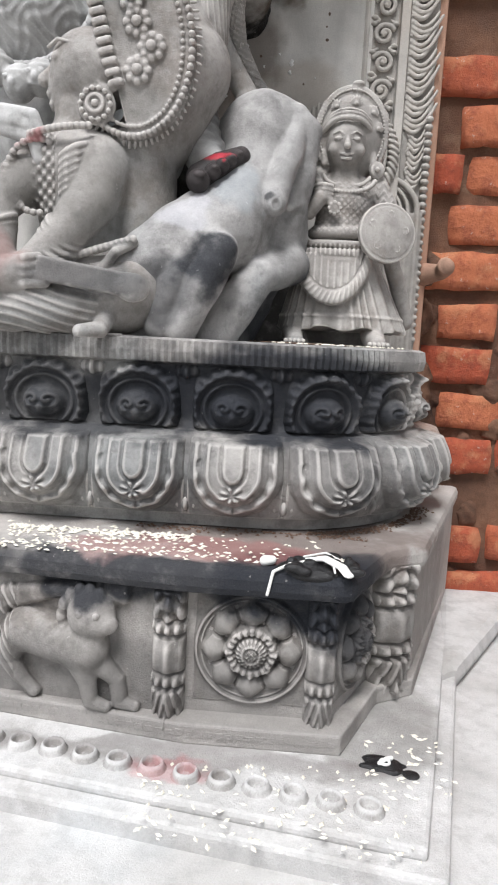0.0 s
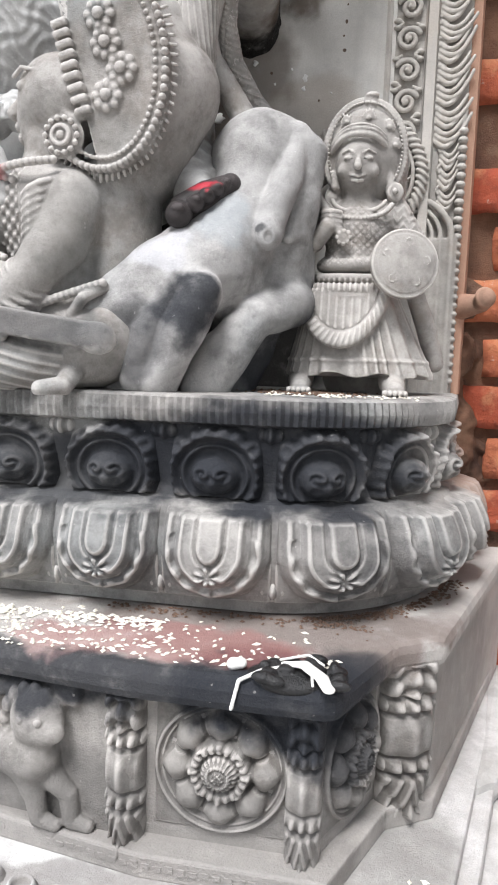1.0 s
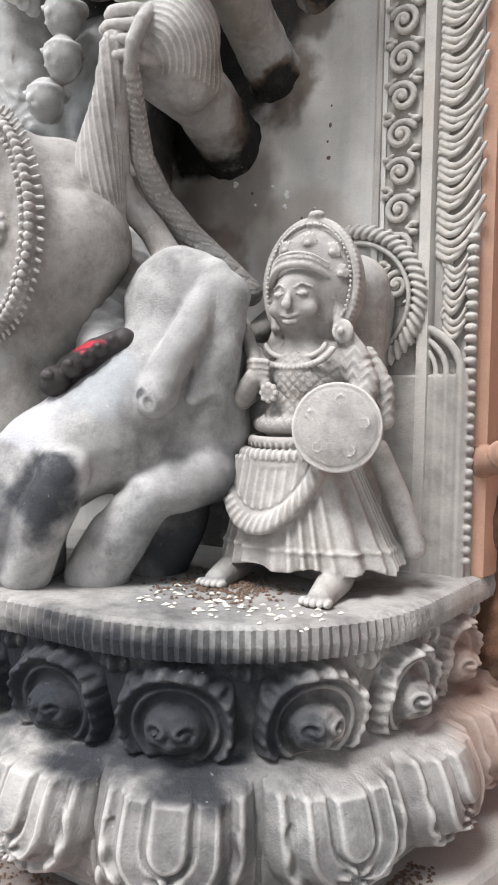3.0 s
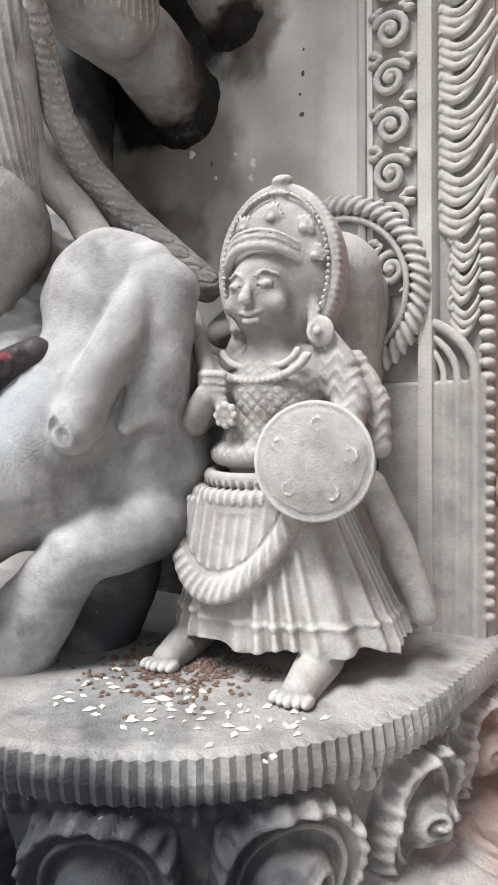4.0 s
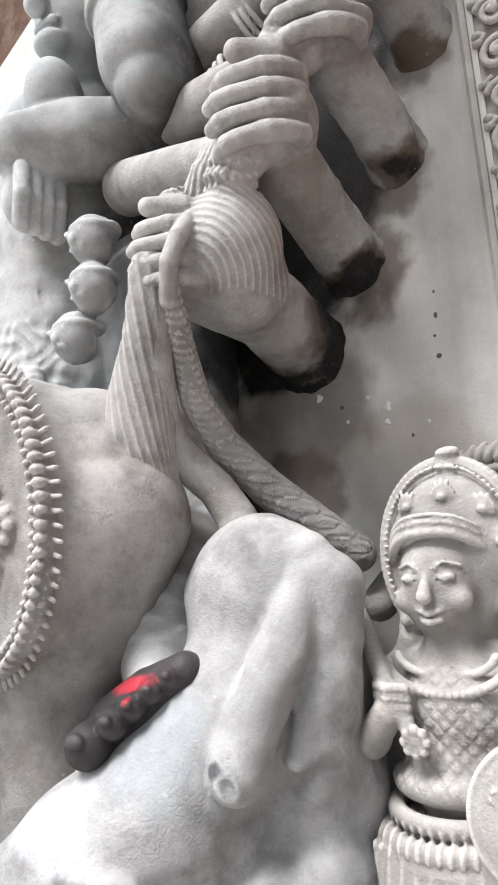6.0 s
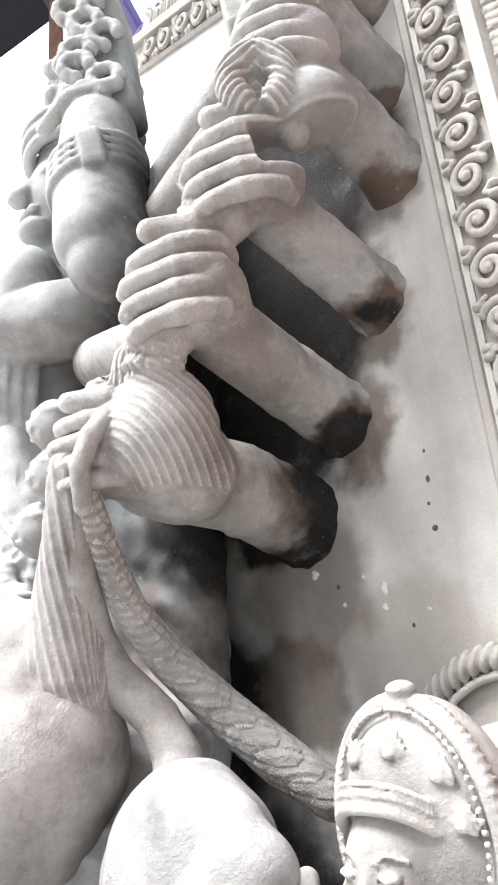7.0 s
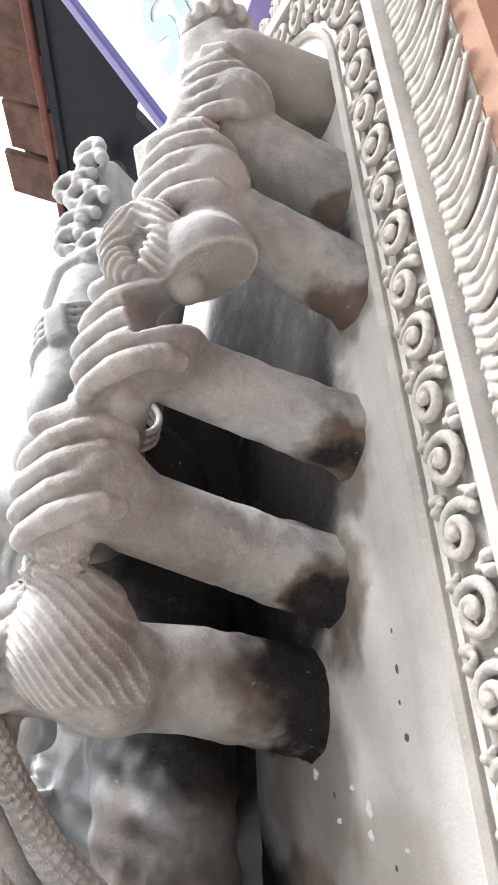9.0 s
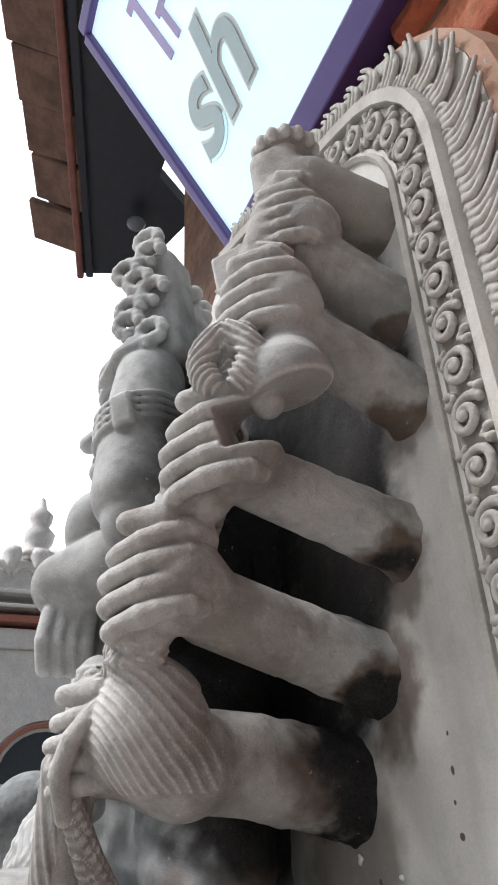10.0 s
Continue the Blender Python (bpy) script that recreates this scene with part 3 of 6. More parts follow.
lathe("rim", [(0.02, 0.432), (0.236, 0.432), (0.243, 0.429), (0.2455, 0.415), (0.243, 0.402), (0.230, 0.398)], m_lotus, "fluted rim stained with black", ridges=0.0016, n=330)
prism("bed", [(-1.10, -0.145), (0.04, -0.145), (0.082, -0.10), (0.084, -0.002), (-1.10, -0.002)], 0.38, 0.4316, m_lotus, lotus, "flat top of the pedestal", bevel=0)
lathe("core", [(0.228, 0.402), (0.226, 0.37), (0.215, 0.33), (0.222, 0.316), (0.243, 0.313), (0.252, 0.300), (0.262, 0.27), (0.258, 0.225), (0.238, 0.208), (0.235, 0.19)], m_lotus)


def upper_petal(u, v):
    x, y = (u - 0.5) * 2, (v - 0.5) * 2
    r = np.hypot(x * 0.95, (y + 0.35) * 0.82)
    h = 0.012 * np.clip(1.12 - r, 0, 1) ** 0.5 + 0.010 * np.exp(-((r - 0.84) / 0.09) ** 2) + 0.006 * np.exp(-((r - 0.64) / 0.06) ** 2)
    boss = np.hypot(x * 1.0, (y + 0.38) * 1.0)
    h += 0.016 * np.sqrt(np.clip(1 - (boss / 0.5) ** 2, 0, 1))
    curl = np.arctan2(y + 0.30, np.abs(x) - 0.19)
    ring = np.hypot(np.abs(x) - 0.19, y + 0.30)
    h += 0.0034 * np.cos(curl + ring * 30) * np.exp(-(ring / 0.20) ** 2) * (boss < 0.46) + 0.0026 * np.cos(16 * x) * np.exp(-((y + 0.62) / 0.10) ** 2) * (boss < 0.46)
    h += 0.007 * np.exp(-(np.hypot((np.abs(x) - 0.22) / 0.24, (y - 0.72) / 0.14)) ** 2) + 0.005 * np.exp(-(np.hypot((np.abs(x) - 0.86) / 0.13, (y - 0.1) / 0.55)) ** 2)
    h += 0.004 * np.cos(22 * np.arctan2(y + 0.35, x)) * np.exp(-((r - 0.93) / 0.07) ** 2)
    return 1.35 * h * np.clip((1 - np.abs(x)) * 9, 0, 1) * np.clip((1 - y) * 9, 0, 1) - 0.006


def leaf_between(u, v):
    x, y = (u - 0.5) * 2, (v - 0.5) * 2
    h = 0.013 * np.clip(1 - np.hypot(x, (y - 0.25) * 1.2) ** 2, 0, 1) ** 0.5 + 0.004 * np.cos(9 * x) * np.clip(1 - np.abs(x), 0, 1)
    return h - 0.004


def lower_petal(u, v):
    x, y = (u - 0.5) * 2, (v - 0.5) * 2
    r = np.where(y > 0.25, np.abs(x), np.hypot(x, (y - 0.25) * 0.79))
    r = r + 0.012 * np.sin(9 * np.arctan2(y, x)) * (y < -0.3)
    h = 0.019 * np.clip((0.97 - r) * 3.2, 0, 1) ** 0.5 + 0.005 * np.exp(-((r - 0.80) / 0.05) ** 2) - 0.004 * np.exp(-((r - 0.68) / 0.035) ** 2)
    h += 0.007 * np.clip((0.60 - r) * 9, 0, 1) ** 0.6 + 0.0035 * np.exp(-((r - 0.52) / 0.035) ** 2)
    d = np.where(y > 0.35, np.abs(x) / 0.23, np.hypot(x / 0.23, (y - 0.35) / 0.36))
    h += 0.005 * np.clip((1 - d) * 4, 0, 1) ** 0.5 - 0.004 * np.exp(-((d - 1.12) / 0.12) ** 2)
    ang = np.arctan2(y + 0.28, x)
    h += 0.0034 * np.cos(7 * ang) * np.exp(-((np.hypot(x * 1.1, y + 0.28) - 0.16) / 0.10) ** 2)
    h += 0.0026 * np.sin(13 * x + 11 * y * np.sign(x)) * np.exp(-((r - 0.74) / 0.07) ** 2) * (y < 0.5)
    return 1.15 * h * np.clip((1 - np.abs(y)) * 8, 0, 1) - 0.005


def lower_r(v):
    return 0.243 + 0.026 * np.sin(np.clip(v, 0, 1) * math.pi * 0.80 + 0.42)


PITCH = 0.1235
for i in range(-6, 5):
    sc = -0.033 + PITCH * i
    relief("upper_petal", lambda u, v, h: (*lot(sc + 0.110 * (u - 0.5), 0.222 + 0.008 * v + h), 0.316 + 0.086 * v), upper_petal, 56, 50, m_lotus, lotus)
    relief("petal_tip", lambda u, v, h: (*lot(sc + PITCH / 2 + 0.036 * (u - 0.5), 0.226 + h), 0.374 + 0.027 * v), leaf_between, 20, 16, m_lotus, lotus)
    relief("lower_petal", lambda u, v, h: (*lot(sc + 0.008 + 0.121 * (u - 0.5), lower_r(v) + h), 0.206 + 0.104 * v), lower_petal, 72, 72, m_lotus, lotus)
    relief("petal_tip", lambda u, v, h: (*lot(sc + 0.008 + PITCH / 2 + 0.036 * (u - 0.5), 0.250 + h), 0.206 + 0.028 * v), leaf_between, 20, 16, m_lotus, lotus)

# ---------------------------------------------------------------- plinth
plinth = thing("plinth", "carved grey stone plinth with flower medallion and lion panels", "plinth")
TOPZ = 0.188
prism("plinth_body", [(-1.25, -0.36), (-0.22, -0.478), (-0.045, -0.478), (0.008, -0.372), (0.062, -0.345), (0.195, 0.06), (-1.25, 0.06)], -0.021, 0.165, m_plinth, plinth, bevel=0.003)
prism("plinth_top", [(-1.25, -0.394), (-0.215, -0.512), (-0.030, -0.512), (0.024, -0.394), (0.076, -0.362), (0.214, 0.06), (-1.25, 0.06)], 0.155, TOPZ, m_plinth, plinth, "worn moulding blackened with oil", bevel=0.011)
prism("foot_moulding", [(-1.25, -0.35), (-0.21, -0.510), (-0.032, -0.510), (0.022, -0.388), (0.074, -0.356), (0.207, 0.06), (-1.25, 0.06)], -0.021, 0.004, m_plinth, plinth, bevel=0.003)
prism("side_band", [(0.03, -0.33), (0.072, -0.335), (0.208, 0.062), (0.1, 0.062)], -0.02, 0.150, m_plinth, plinth, "plain chiselled side", bevel=0.004)


def medallion(u, v):
    x, y = (u - 0.5) * 2, (v - 0.5) * 2
    r, a = np.hypot(x, y), np.arctan2(y, x)
    h = 0.007 * np.exp(-((r - 0.94) / 0.035) ** 2) + 0.004 * np.exp(-((r - 0.86) / 0.02) ** 2)
    p8 = 0.77 + 0.06 * np.cos(8 * a)
    h += 0.016 * np.clip(1 - (np.abs(r - 0.62) / (p8 - 0.60)) ** 2, 0, 1) ** 0.5 * (0.45 + 0.55 * np.abs(np.cos(4 * a))) * (r > 0.4)
    h -= 0.004 * np.exp(-((np.abs(np.cos(4 * a))) / 0.12) ** 2) * (r > 0.44) * (r < 0.8)
    h += (0.015 + 0.004 * np.abs(np.cos(10 * a))) * np.clip((0.46 - r) * 16, 0, 1)
    h -= 0.007 * np.exp(-((r - 0.28) / 0.03) ** 2)
    h += 0.006 * np.clip((0.2 - r) * 20, 0, 1) - 0.003 * np.exp(-((r - 0.11) / 0.025) ** 2)
    return h + 0.0012


relief("medallion", lambda u, v, h: (-0.205 + 0.135 * u, -0.478 - h, 0.018 + 0.135 * v), medallion, 110, 110, m_plinth, plinth, "round lotus flower medallion", sink=0.003)


def pilaster(u, v):
    """A baluster: leaf pendant, bead rows above and below a smooth swelling, leaf capital."""
    x = (u - 0.5) * 2
    body = np.sqrt(np.clip(1 - (x / 0.95) ** 2, 0, 1))
    h = 0.012 * body
    h += (0.008 * body + 0.002 * np.cos(7 * x)) * np.exp(-((v - 0.52) / 0.12) ** 4)
    for at in (0.34, 0.72):
        h += 0.010 * np.abs(np.cos(x * 6.0)) * np.exp(-((v - at) / 0.035) ** 2)
        h -= 0.005 * np.exp(-((v - at - 0.055) / 0.012) ** 2) + 0.005 * np.exp(-((v - at + 0.055) / 0.012) ** 2)
    leaf = np.clip(1 - np.abs(x) / np.clip(v / 0.26, 0.08, 1), 0, 1)
    h += (0.008 * leaf ** 0.5 + 0.0025 * np.sin(16 * np.abs(x) + 30 * v)) * (v < 0.28)
    h += (0.007 * np.abs(np.sin(v * 26 + 2.5 * np.abs(x))) + 0.003 * np.cos(9 * x)) * (v > 0.78)
    return h


relief("pilaster", lambda u, v, h: (-0.076 + 0.036 * u, -0.481 - h, -0.01 + 0.165 * v), pilaster, 26, 90, m_plinth, plinth)
relief("pilaster", lambda u, v, h: (-0.252 + 0.040 * u, -0.481 - 1.3 * h, -0.01 + 0.165 * v), pilaster, 26, 90, m_plinth, plinth)
relief("pilaster", lambda u, v, h: (0.010 + 0.056 * u + 0.55 * h, -0.376 + 0.029 * u - 1.1 * h, -0.01 + 0.175 * v), pilaster, 34, 90, m_plinth, plinth)
relief("medallion", lambda u, v, h: (-0.043 + 0.049 * u + 0.9 * h, -0.474 + 0.098 * u - 0.45 * h, 0.018 + 0.132 * v), medallion, 90, 100, m_plinth, plinth, "round lotus flower medallion", sink=0.003)

# lion in a niche
c = Clay((-0.62, -0.53, -0.02), (-0.24, -0.46, 0.165), 0.0017)
Y = -0.492
c.limb([(-0.40, Y, 0.088), (-0.36, Y, 0.078), (-0.325, Y - 0.004, 0.075)], [0.026, 0.025, 0.026], k=0.006)
c.limb([(-0.41, Y, 0.08), (-0.425, Y, 0.05), (-0.405, Y, 0.025), (-0.392, Y, 0.012)], [0.02, 0.012, 0.009, 0.008], k=0.006)
c.limb([(-0.335, Y - 0.006, 0.065), (-0.322, Y - 0.008, 0.035), (-0.318, Y - 0.008, 0.012), (-0.300, Y - 0.008, 0.008)], [0.017, 0.011, 0.009, 0.007], k=0.005)
c.limb([(-0.315, Y, 0.06), (-0.29, Y, 0.04), (-0.285, Y, 0.012), (-0.268, Y, 0.009)], [0.015, 0.010, 0.009, 0.007], k=0.005)
c.ball((-0.318, Y - 0.010, 0.118), (0.028, 0.02, 0.030), k=0.006)
c.ball((-0.300, Y - 0.018, 0.112), (0.016, 0.012, 0.013), k=0.004)
for i in range(9):
    a = 0.6 + i * 0.42
    c.ball((-0.324 + 0.030 * math.cos(a), Y - 0.008, 0.112 + 0.033 * math.sin(a)), (0.007, 0.008, 0.010), k=0.002)
for q in (-0.325, -0.306):
    c.ball((q, Y - 0.028, 0.124), 0.0042, k=0.001)
for i in range(7):
    a0, a1 = i * 0.36, (i + 1) * 0.36
    c.limb([(-0.435 - 0.07 * (1 - math.cos(a0)), Y, 0.09 + 0.045 * math.sin(a0)), (-0.435 - 0.07 * (1 - math.cos(a1)), Y, 0.09 + 0.045 * math.sin(a1))], [0.012 - 0.001 * i, 0.011 - 0.001 * i], k=0.003)
for j in range(3):
    c.limb([(-0.60 + 0.045 * i, Y + 0.004, 0.02 + 0.022 * j + 0.13 * math.sin(i / 7 * 1.5) - 0.012 * j * i / 3) for i in range(8)], 0.009, k=0.002)
c.ripple((-0.62, -0.53, -0.02), (-0.415, -0.46, 0.165), lambda x, y, z: 0.0016 * np.sin(x * 520 + z * 300))
c.box((-0.43, -0.478, 0.07), (0.19, 0.008, 0.095), k=0.003)
lion = c.mesh("lion_panel")
lion.transform(Matrix.Translation((-0.24, -0.478, 0)) @ Matrix.Rotation(radians(-6.5), 4, "Z") @ Matrix.Translation((0.24, 0.478, 0)))
link_mesh("lion_panel", lion, m_plinth, plinth, "standing lion with curled mane carved in relief")
# lines of worn lettering as bars
rr = random.Random(11)
for i in range(60):
    if 31 < i < 36:
        continue
    bm = bmesh.new()
    xi = -0.72 + 0.0115 * i
    brick_box(bm, (xi, -0.5095 + 0.154 * max(0.0, -0.21 - xi), -0.007 + rr.uniform(-0.001, 0.001)), (0.004, 0.0016, rr.uniform(0.002, 0.004)), bevel=0)
    part("inscription_bar", bm, m_plinth, plinth)


# ---------------------------------------------------------------- guardian figure
def guardian():
    c = Clay((-0.19, -0.26, 0.425), (0.085, 0.0, 0.835), 0.0016)
    hx, hy = -0.047, -0.128
    # flared pleated skirt with a stitched hem
    def skirt(x, y, z):
        u = np.clip((z - 0.460) / 0.125, 0, 1)
        cx, rx, ry = -0.038 - 0.014 * u, 0.096 - 0.044 * u, 0.077 - 0.030 * u
        cy = -0.122 - 0.006 * u
        ang = np.arctan2((y - cy) / ry, (x - cx) / rx)
        fold = 0.0022 * (1 - 0.8 * u) * np.sin(ang * 30 + 3 * np.sin(ang * 5)) + 0.0016 * (1 - u) * np.sin(ang * 11 + 1.0)
        rad = np.sqrt(((x - cx) / rx) ** 2 + ((y - cy) / ry) ** 2)
        hem = 0.0016 * np.exp(-((z - 0.476) / 0.0025) ** 2)
        d = (rad - 1) * ry * 0.8 + fold - hem
        return np.maximum(d, np.maximum(z - 0.578, 0.457 + 0.003 * np.sin(ang * 9) - 0.06 * np.clip(x - 0.03, 0, 1) - z))
    c.press((-0.16, -0.22, 0.45), (0.08, -0.03, 0.60), skirt, 0.0)
    # rounded apron with a braided border
    def apron(x, y, z):
        a, b = (x + 0.060) / 0.063, (z - 0.587) / 0.097
        r = np.sqrt(a ** 2 + b ** 2)
        front = -0.172 - 0.030 * np.clip((0.59 - z) / 0.10, 0, 1) + 0.018 * a ** 2
        th = np.arctan2(b, a)
        band = np.clip(1 - ((r - 0.885) / 0.105) ** 2, 0, 1) ** 0.5
        braid = band * (0.0045 + 0.0022 * np.abs(np.sin(th * 24 + (r - 0.885) * 14)))
        inner = 0.0009 * np.sin(x * 640) * (r < 0.76) - 0.002 * np.exp(-((r - 0.765) / 0.02) ** 2)
        d = np.abs(y - front) - 0.008 - braid - inner
        return np.maximum(np.maximum(d, (r - 1) * 0.06), z - 0.566)
    c.press((-0.13, -0.235, 0.485), (0.005, -0.13, 0.592), apron, 0.003)
    # waist roll, broad ribbed belt
    c.ring((-0.050, -0.136, 0.600), 0.040, 0.0085, spin(4, 0, 0), k=0.002, squash=1.15)
    c.ring((-0.053, -0.138, 0.583), 0.044, 0.0062, spin(5, 0, 0), k=0.002, squash=1.1)
    c.ring((-0.056, -0.140, 0.570), 0.049, 0.0075, spin(6, 0, 0), k=0.002, squash=1.1)
    c.ring((-0.056, -0.141, 0.561), 0.051, 0.0045, spin(6, 0, 0), k=0.001, squash=1.1)
    c.ripple((-0.12, -0.21, 0.563), (0.0, -0.15, 0.578), lambda x, y, z: 0.0009 * np.sin(x * 900))
    c.ball((-0.050, -0.134, 0.605), (0.040, 0.036, 0.036), k=0.006)
    # trunk in a lattice bodice, sloping shoulders
    c.ball((-0.047, -0.132, 0.642), (0.044, 0.036, 0.040), k=0.008)
    c.ripple((-0.095, -0.19, 0.60), (-0.002, -0.135, 0.672), lambda x, y, z: 0.0013 * np.maximum(np.exp(-(np.sin((x + z) * 300) / 0.28) ** 2), np.exp(-(np.sin((x - z) * 300) / 0.28) ** 2)) - 0.0004)
    c.limb([(-0.088, -0.130, 0.664), (-0.047, -0.124, 0.672), (0.004, -0.122, 0.662)], [0.016, 0.022, 0.018], k=0.010)
    for i in range(25):
        a = 3.25 + 2.85 * i / 24
        c.ball((-0.046 + 0.042 * math.cos(a), -0.156 - 0.008 * math.sin(a - 3.14), 0.678 + 0.022 * math.sin(a)), (0.0036, 0.004, 0.0036), k=0.001)
        c.ball((-0.046 + 0.034 * math.cos(a), -0.156, 0.682 + 0.016 * math.sin(a)), 0.0030, k=0.001)
    c.limb([(-0.047, hy - 0.004, 0.668), (-0.048, hy - 0.006, 0.702)], 0.020, k=0.008)
    # round face with a small smile
    c.ball((hx - 0.002, hy - 0.008, 0.728), (0.030, 0.032, 0.036), k=0.006)
    c.ball((hx - 0.002, hy - 0.020, 0.708), (0.020, 0.017, 0.015), k=0.008)
    c.limb([(hx - 0.002, hy - 0.038, 0.732), (hx - 0.002, hy - 0.045, 0.719)], [0.0028, 0.0052], k=0.003)
    for sx in (-1, 1):
        ex = hx - 0.002 + sx * 0.0125
        c.ball((ex, hy - 0.036, 0.7305), (0.0072, 0.0036, 0.0034), k=0.0015)
        c.limb([(ex - 0.007, hy - 0.036, 0.7300), (ex, hy - 0.0405, 0.7268), (ex + 0.007, hy - 0.036, 0.7300)], 0.0009, k=0.0005, cut=True)
        c.limb([(ex - 0.007, hy - 0.036, 0.7325), (ex, hy - 0.0405, 0.7350), (ex + 0.007, hy - 0.036, 0.7325)], 0.0009, k=0.0005, cut=True)
        c.limb([(ex - sx * 0.008, hy - 0.038, 0.737), (ex, hy - 0.0375, 0.741), (ex + sx * 0.009, hy - 0.031, 0.738)], 0.0013, k=0.001)
        c.ball((hx - 0.002 + sx * 0.018, hy - 0.030, 0.716), (0.009, 0.008, 0.008), k=0.006)
    c.limb([(hx - 0.011, hy - 0.036, 0.7105), (hx - 0.002, hy - 0.041, 0.7075), (hx + 0.007, hy - 0.036, 0.7105)], 0.0022, k=0.001)
    c.limb([(hx - 0.008, hy - 0.036, 0.7035), (hx - 0.002, hy - 0.040, 0.7020), (hx + 0.004, hy - 0.036, 0.7035)], 0.0024, k=0.001)
    c.limb([(hx - 0.008, hy - 0.0405, 0.7060), (hx - 0.002, hy - 0.0445, 0.7045), (hx + 0.004, hy - 0.0405, 0.7060)], 0.0013, k=0.0005, cut=True)
    # tall hood that frames the face: brow bands, flowers, a corded and beaded edge that falls to the ear discs
    hood, size = (hx + 0.005, hy + 0.012, 0.746), (0.053, 0.036, 0.067)
    c.ball(hood, size, k=0.004)
    for dz, r in ((0.0, 0.0038), (0.0065, 0.0028), (0.0115, 0.0018)):
        c.limb([(hx - 0.001 + 0.038 * math.sin(a), hy + 0.002 - 0.037 * math.cos(a), 0.757 + dz + 0.004 * math.cos(a) - 0.016 * abs(math.sin(a)) ** 3) for a in [-1.5 + 0.2 * i for i in range(16)]], r, k=0.001)
    for i in range(60):
        a = -0.85 + 4.84 * i / 59
        c.ball((hood[0] + 0.0535 * math.cos(a), hy - 0.002, hood[2] + 0.0675 * math.sin(a)), (0.0025, 0.0055, 0.0025), k=0.0008)
        c.ball((hood[0] + 0.0475 * math.cos(a), hy - 0.011, hood[2] + 0.0610 * math.sin(a)), 0.0019, k=0.0008)
    c.limb([(hood[0] + 0.0505 * math.cos(a), hy - 0.004, hood[2] + 0.0643 * math.sin(a)) for a in [-0.85 + 0.1513 * i for i in range(33)]], 0.0046, k=0.002)
    for dx, z, g0 in ((-0.020, 0.781, 0.0075), (0.008, 0.785, 0.0085), (0.034, 0.774, 0.0075), (0.043, 0.752, 0.0070)):
        yy = hood[1] - size[1] * math.sqrt(max(0.05, 1 - ((hx + dx - hood[0]) / size[0]) ** 2 - ((z - hood[2]) / size[2]) ** 2))
        for j in range(11):
            b = -0.5 + j / 10 * 4.14
            g = g0 * (1.4 if 3 < j < 7 else 1.0)
            c.limb([(hx + dx + 0.003 * math.cos(b), yy - 0.001, z + 0.003 * math.sin(b)), (hx + dx + g * math.cos(b), yy + 0.0005, z + g * math.sin(b))], [0.0024, 0.0014], k=0.0008)
        c.ball((hx + dx, yy - 0.002, z), 0.0036, k=0.0006)
    c.limb([(-0.038, -0.128, 0.802), (-0.037, -0.132, 0.814)], [0.010, 0.007], k=0.003)
    c.ball((-0.036, -0.134, 0.817), (0.009, 0.007, 0.004), k=0.002)
    for sx in (-1, 1):
        e = (hx + 0.006 + sx * 0.040, hy - 0.004 - 0.008 * sx, 0.694)
        c.ball(e, (0.0115, 0.0045, 0.0125), k=0.002)
        c.ring(e, 0.0085, 0.0024, spin(90, 0, sx * 25), k=0.001)
        c.ball((e[0], e[1] - 0.006, e[2]), 0.0034, k=0.001)
        c.limb([(hx + sx * 0.030, hy - 0.004, 0.735), (hx + 0.003 + sx * 0.036, hy - 0.008, 0.718), (hx + 0.004 + sx * 0.036, hy - 0.010, 0.702)], [0.004, 0.0046, 0.005], k=0.002)
        c.limb([(hx + 0.006 + sx * 0.040, hy, 0.688), (hx + 0.008 + sx * 0.048, hy + 0.002, 0.672)], [0.010, 0.012], k=0.004)
    # sword arm drawn to the chest, hilt with a flower knob, blade that runs to the buffalo
    c.limb([(-0.090, -0.128, 0.662), (-0.108, -0.146, 0.632), (-0.098, -0.172, 0.627), (-0.082, -0.176, 0.645)], [0.017, 0.0145, 0.012, 0.0105], k=0.005)
    c.ring((-0.103, -0.166, 0.628), 0.0125, 0.0036, spin(50, 50, 0), k=0.001)
    c.ball((-0.079, -0.168, 0.651), (0.013, 0.011, 0.014), k=0.004)
    for j in range(4):
        c.limb([(-0.090, -0.172, 0.644 + 0.006 * j), (-0.079, -0.181, 0.644 + 0.006 * j), (-0.068, -0.176, 0.643 + 0.006 * j)], 0.0037, k=0.001)
    c.limb([(-0.066, -0.178, 0.634), (-0.086, -0.168, 0.664), (-0.108, -0.150, 0.697), (-0.122, -0.138, 0.715)], [0.0055, 0.0068, 0.0072, 0.0075], k=0.002)
    c.ball((-0.062, -0.178, 0.630), (0.008, 0.006, 0.008), k=0.002)
    for j in range(8):
        b = j / 8 * 6.28
        c.ball((-0.062 + 0.0075 * math.cos(b), -0.181, 0.630 + 0.0075 * math.sin(b)), 0.0034, k=0.001)
    # shield arm in a scrolled sleeve
    c.limb([(0.004, -0.122, 0.664), (0.020, -0.130, 0.640), (0.022, -0.150, 0.612)], [0.018, 0.015, 0.012], k=0.005)
    c.limb([(0.014, -0.108, 0.672), (0.030, -0.108, 0.640), (0.036, -0.112, 0.605)], [0.010, 0.013, 0.010], k=0.004)
    c.ripple((0.0, -0.17, 0.61), (0.06, -0.09, 0.68), lambda x, y, z: 0.0006 * np.sin(z * 520 + 2 * np.sin(x * 400)))
    sh, st = (0.016, -0.190, 0.597), spin(84, 0, 16)
    def shield(x, y, z):
        q = [x - sh[0], y - sh[1], z - sh[2]]
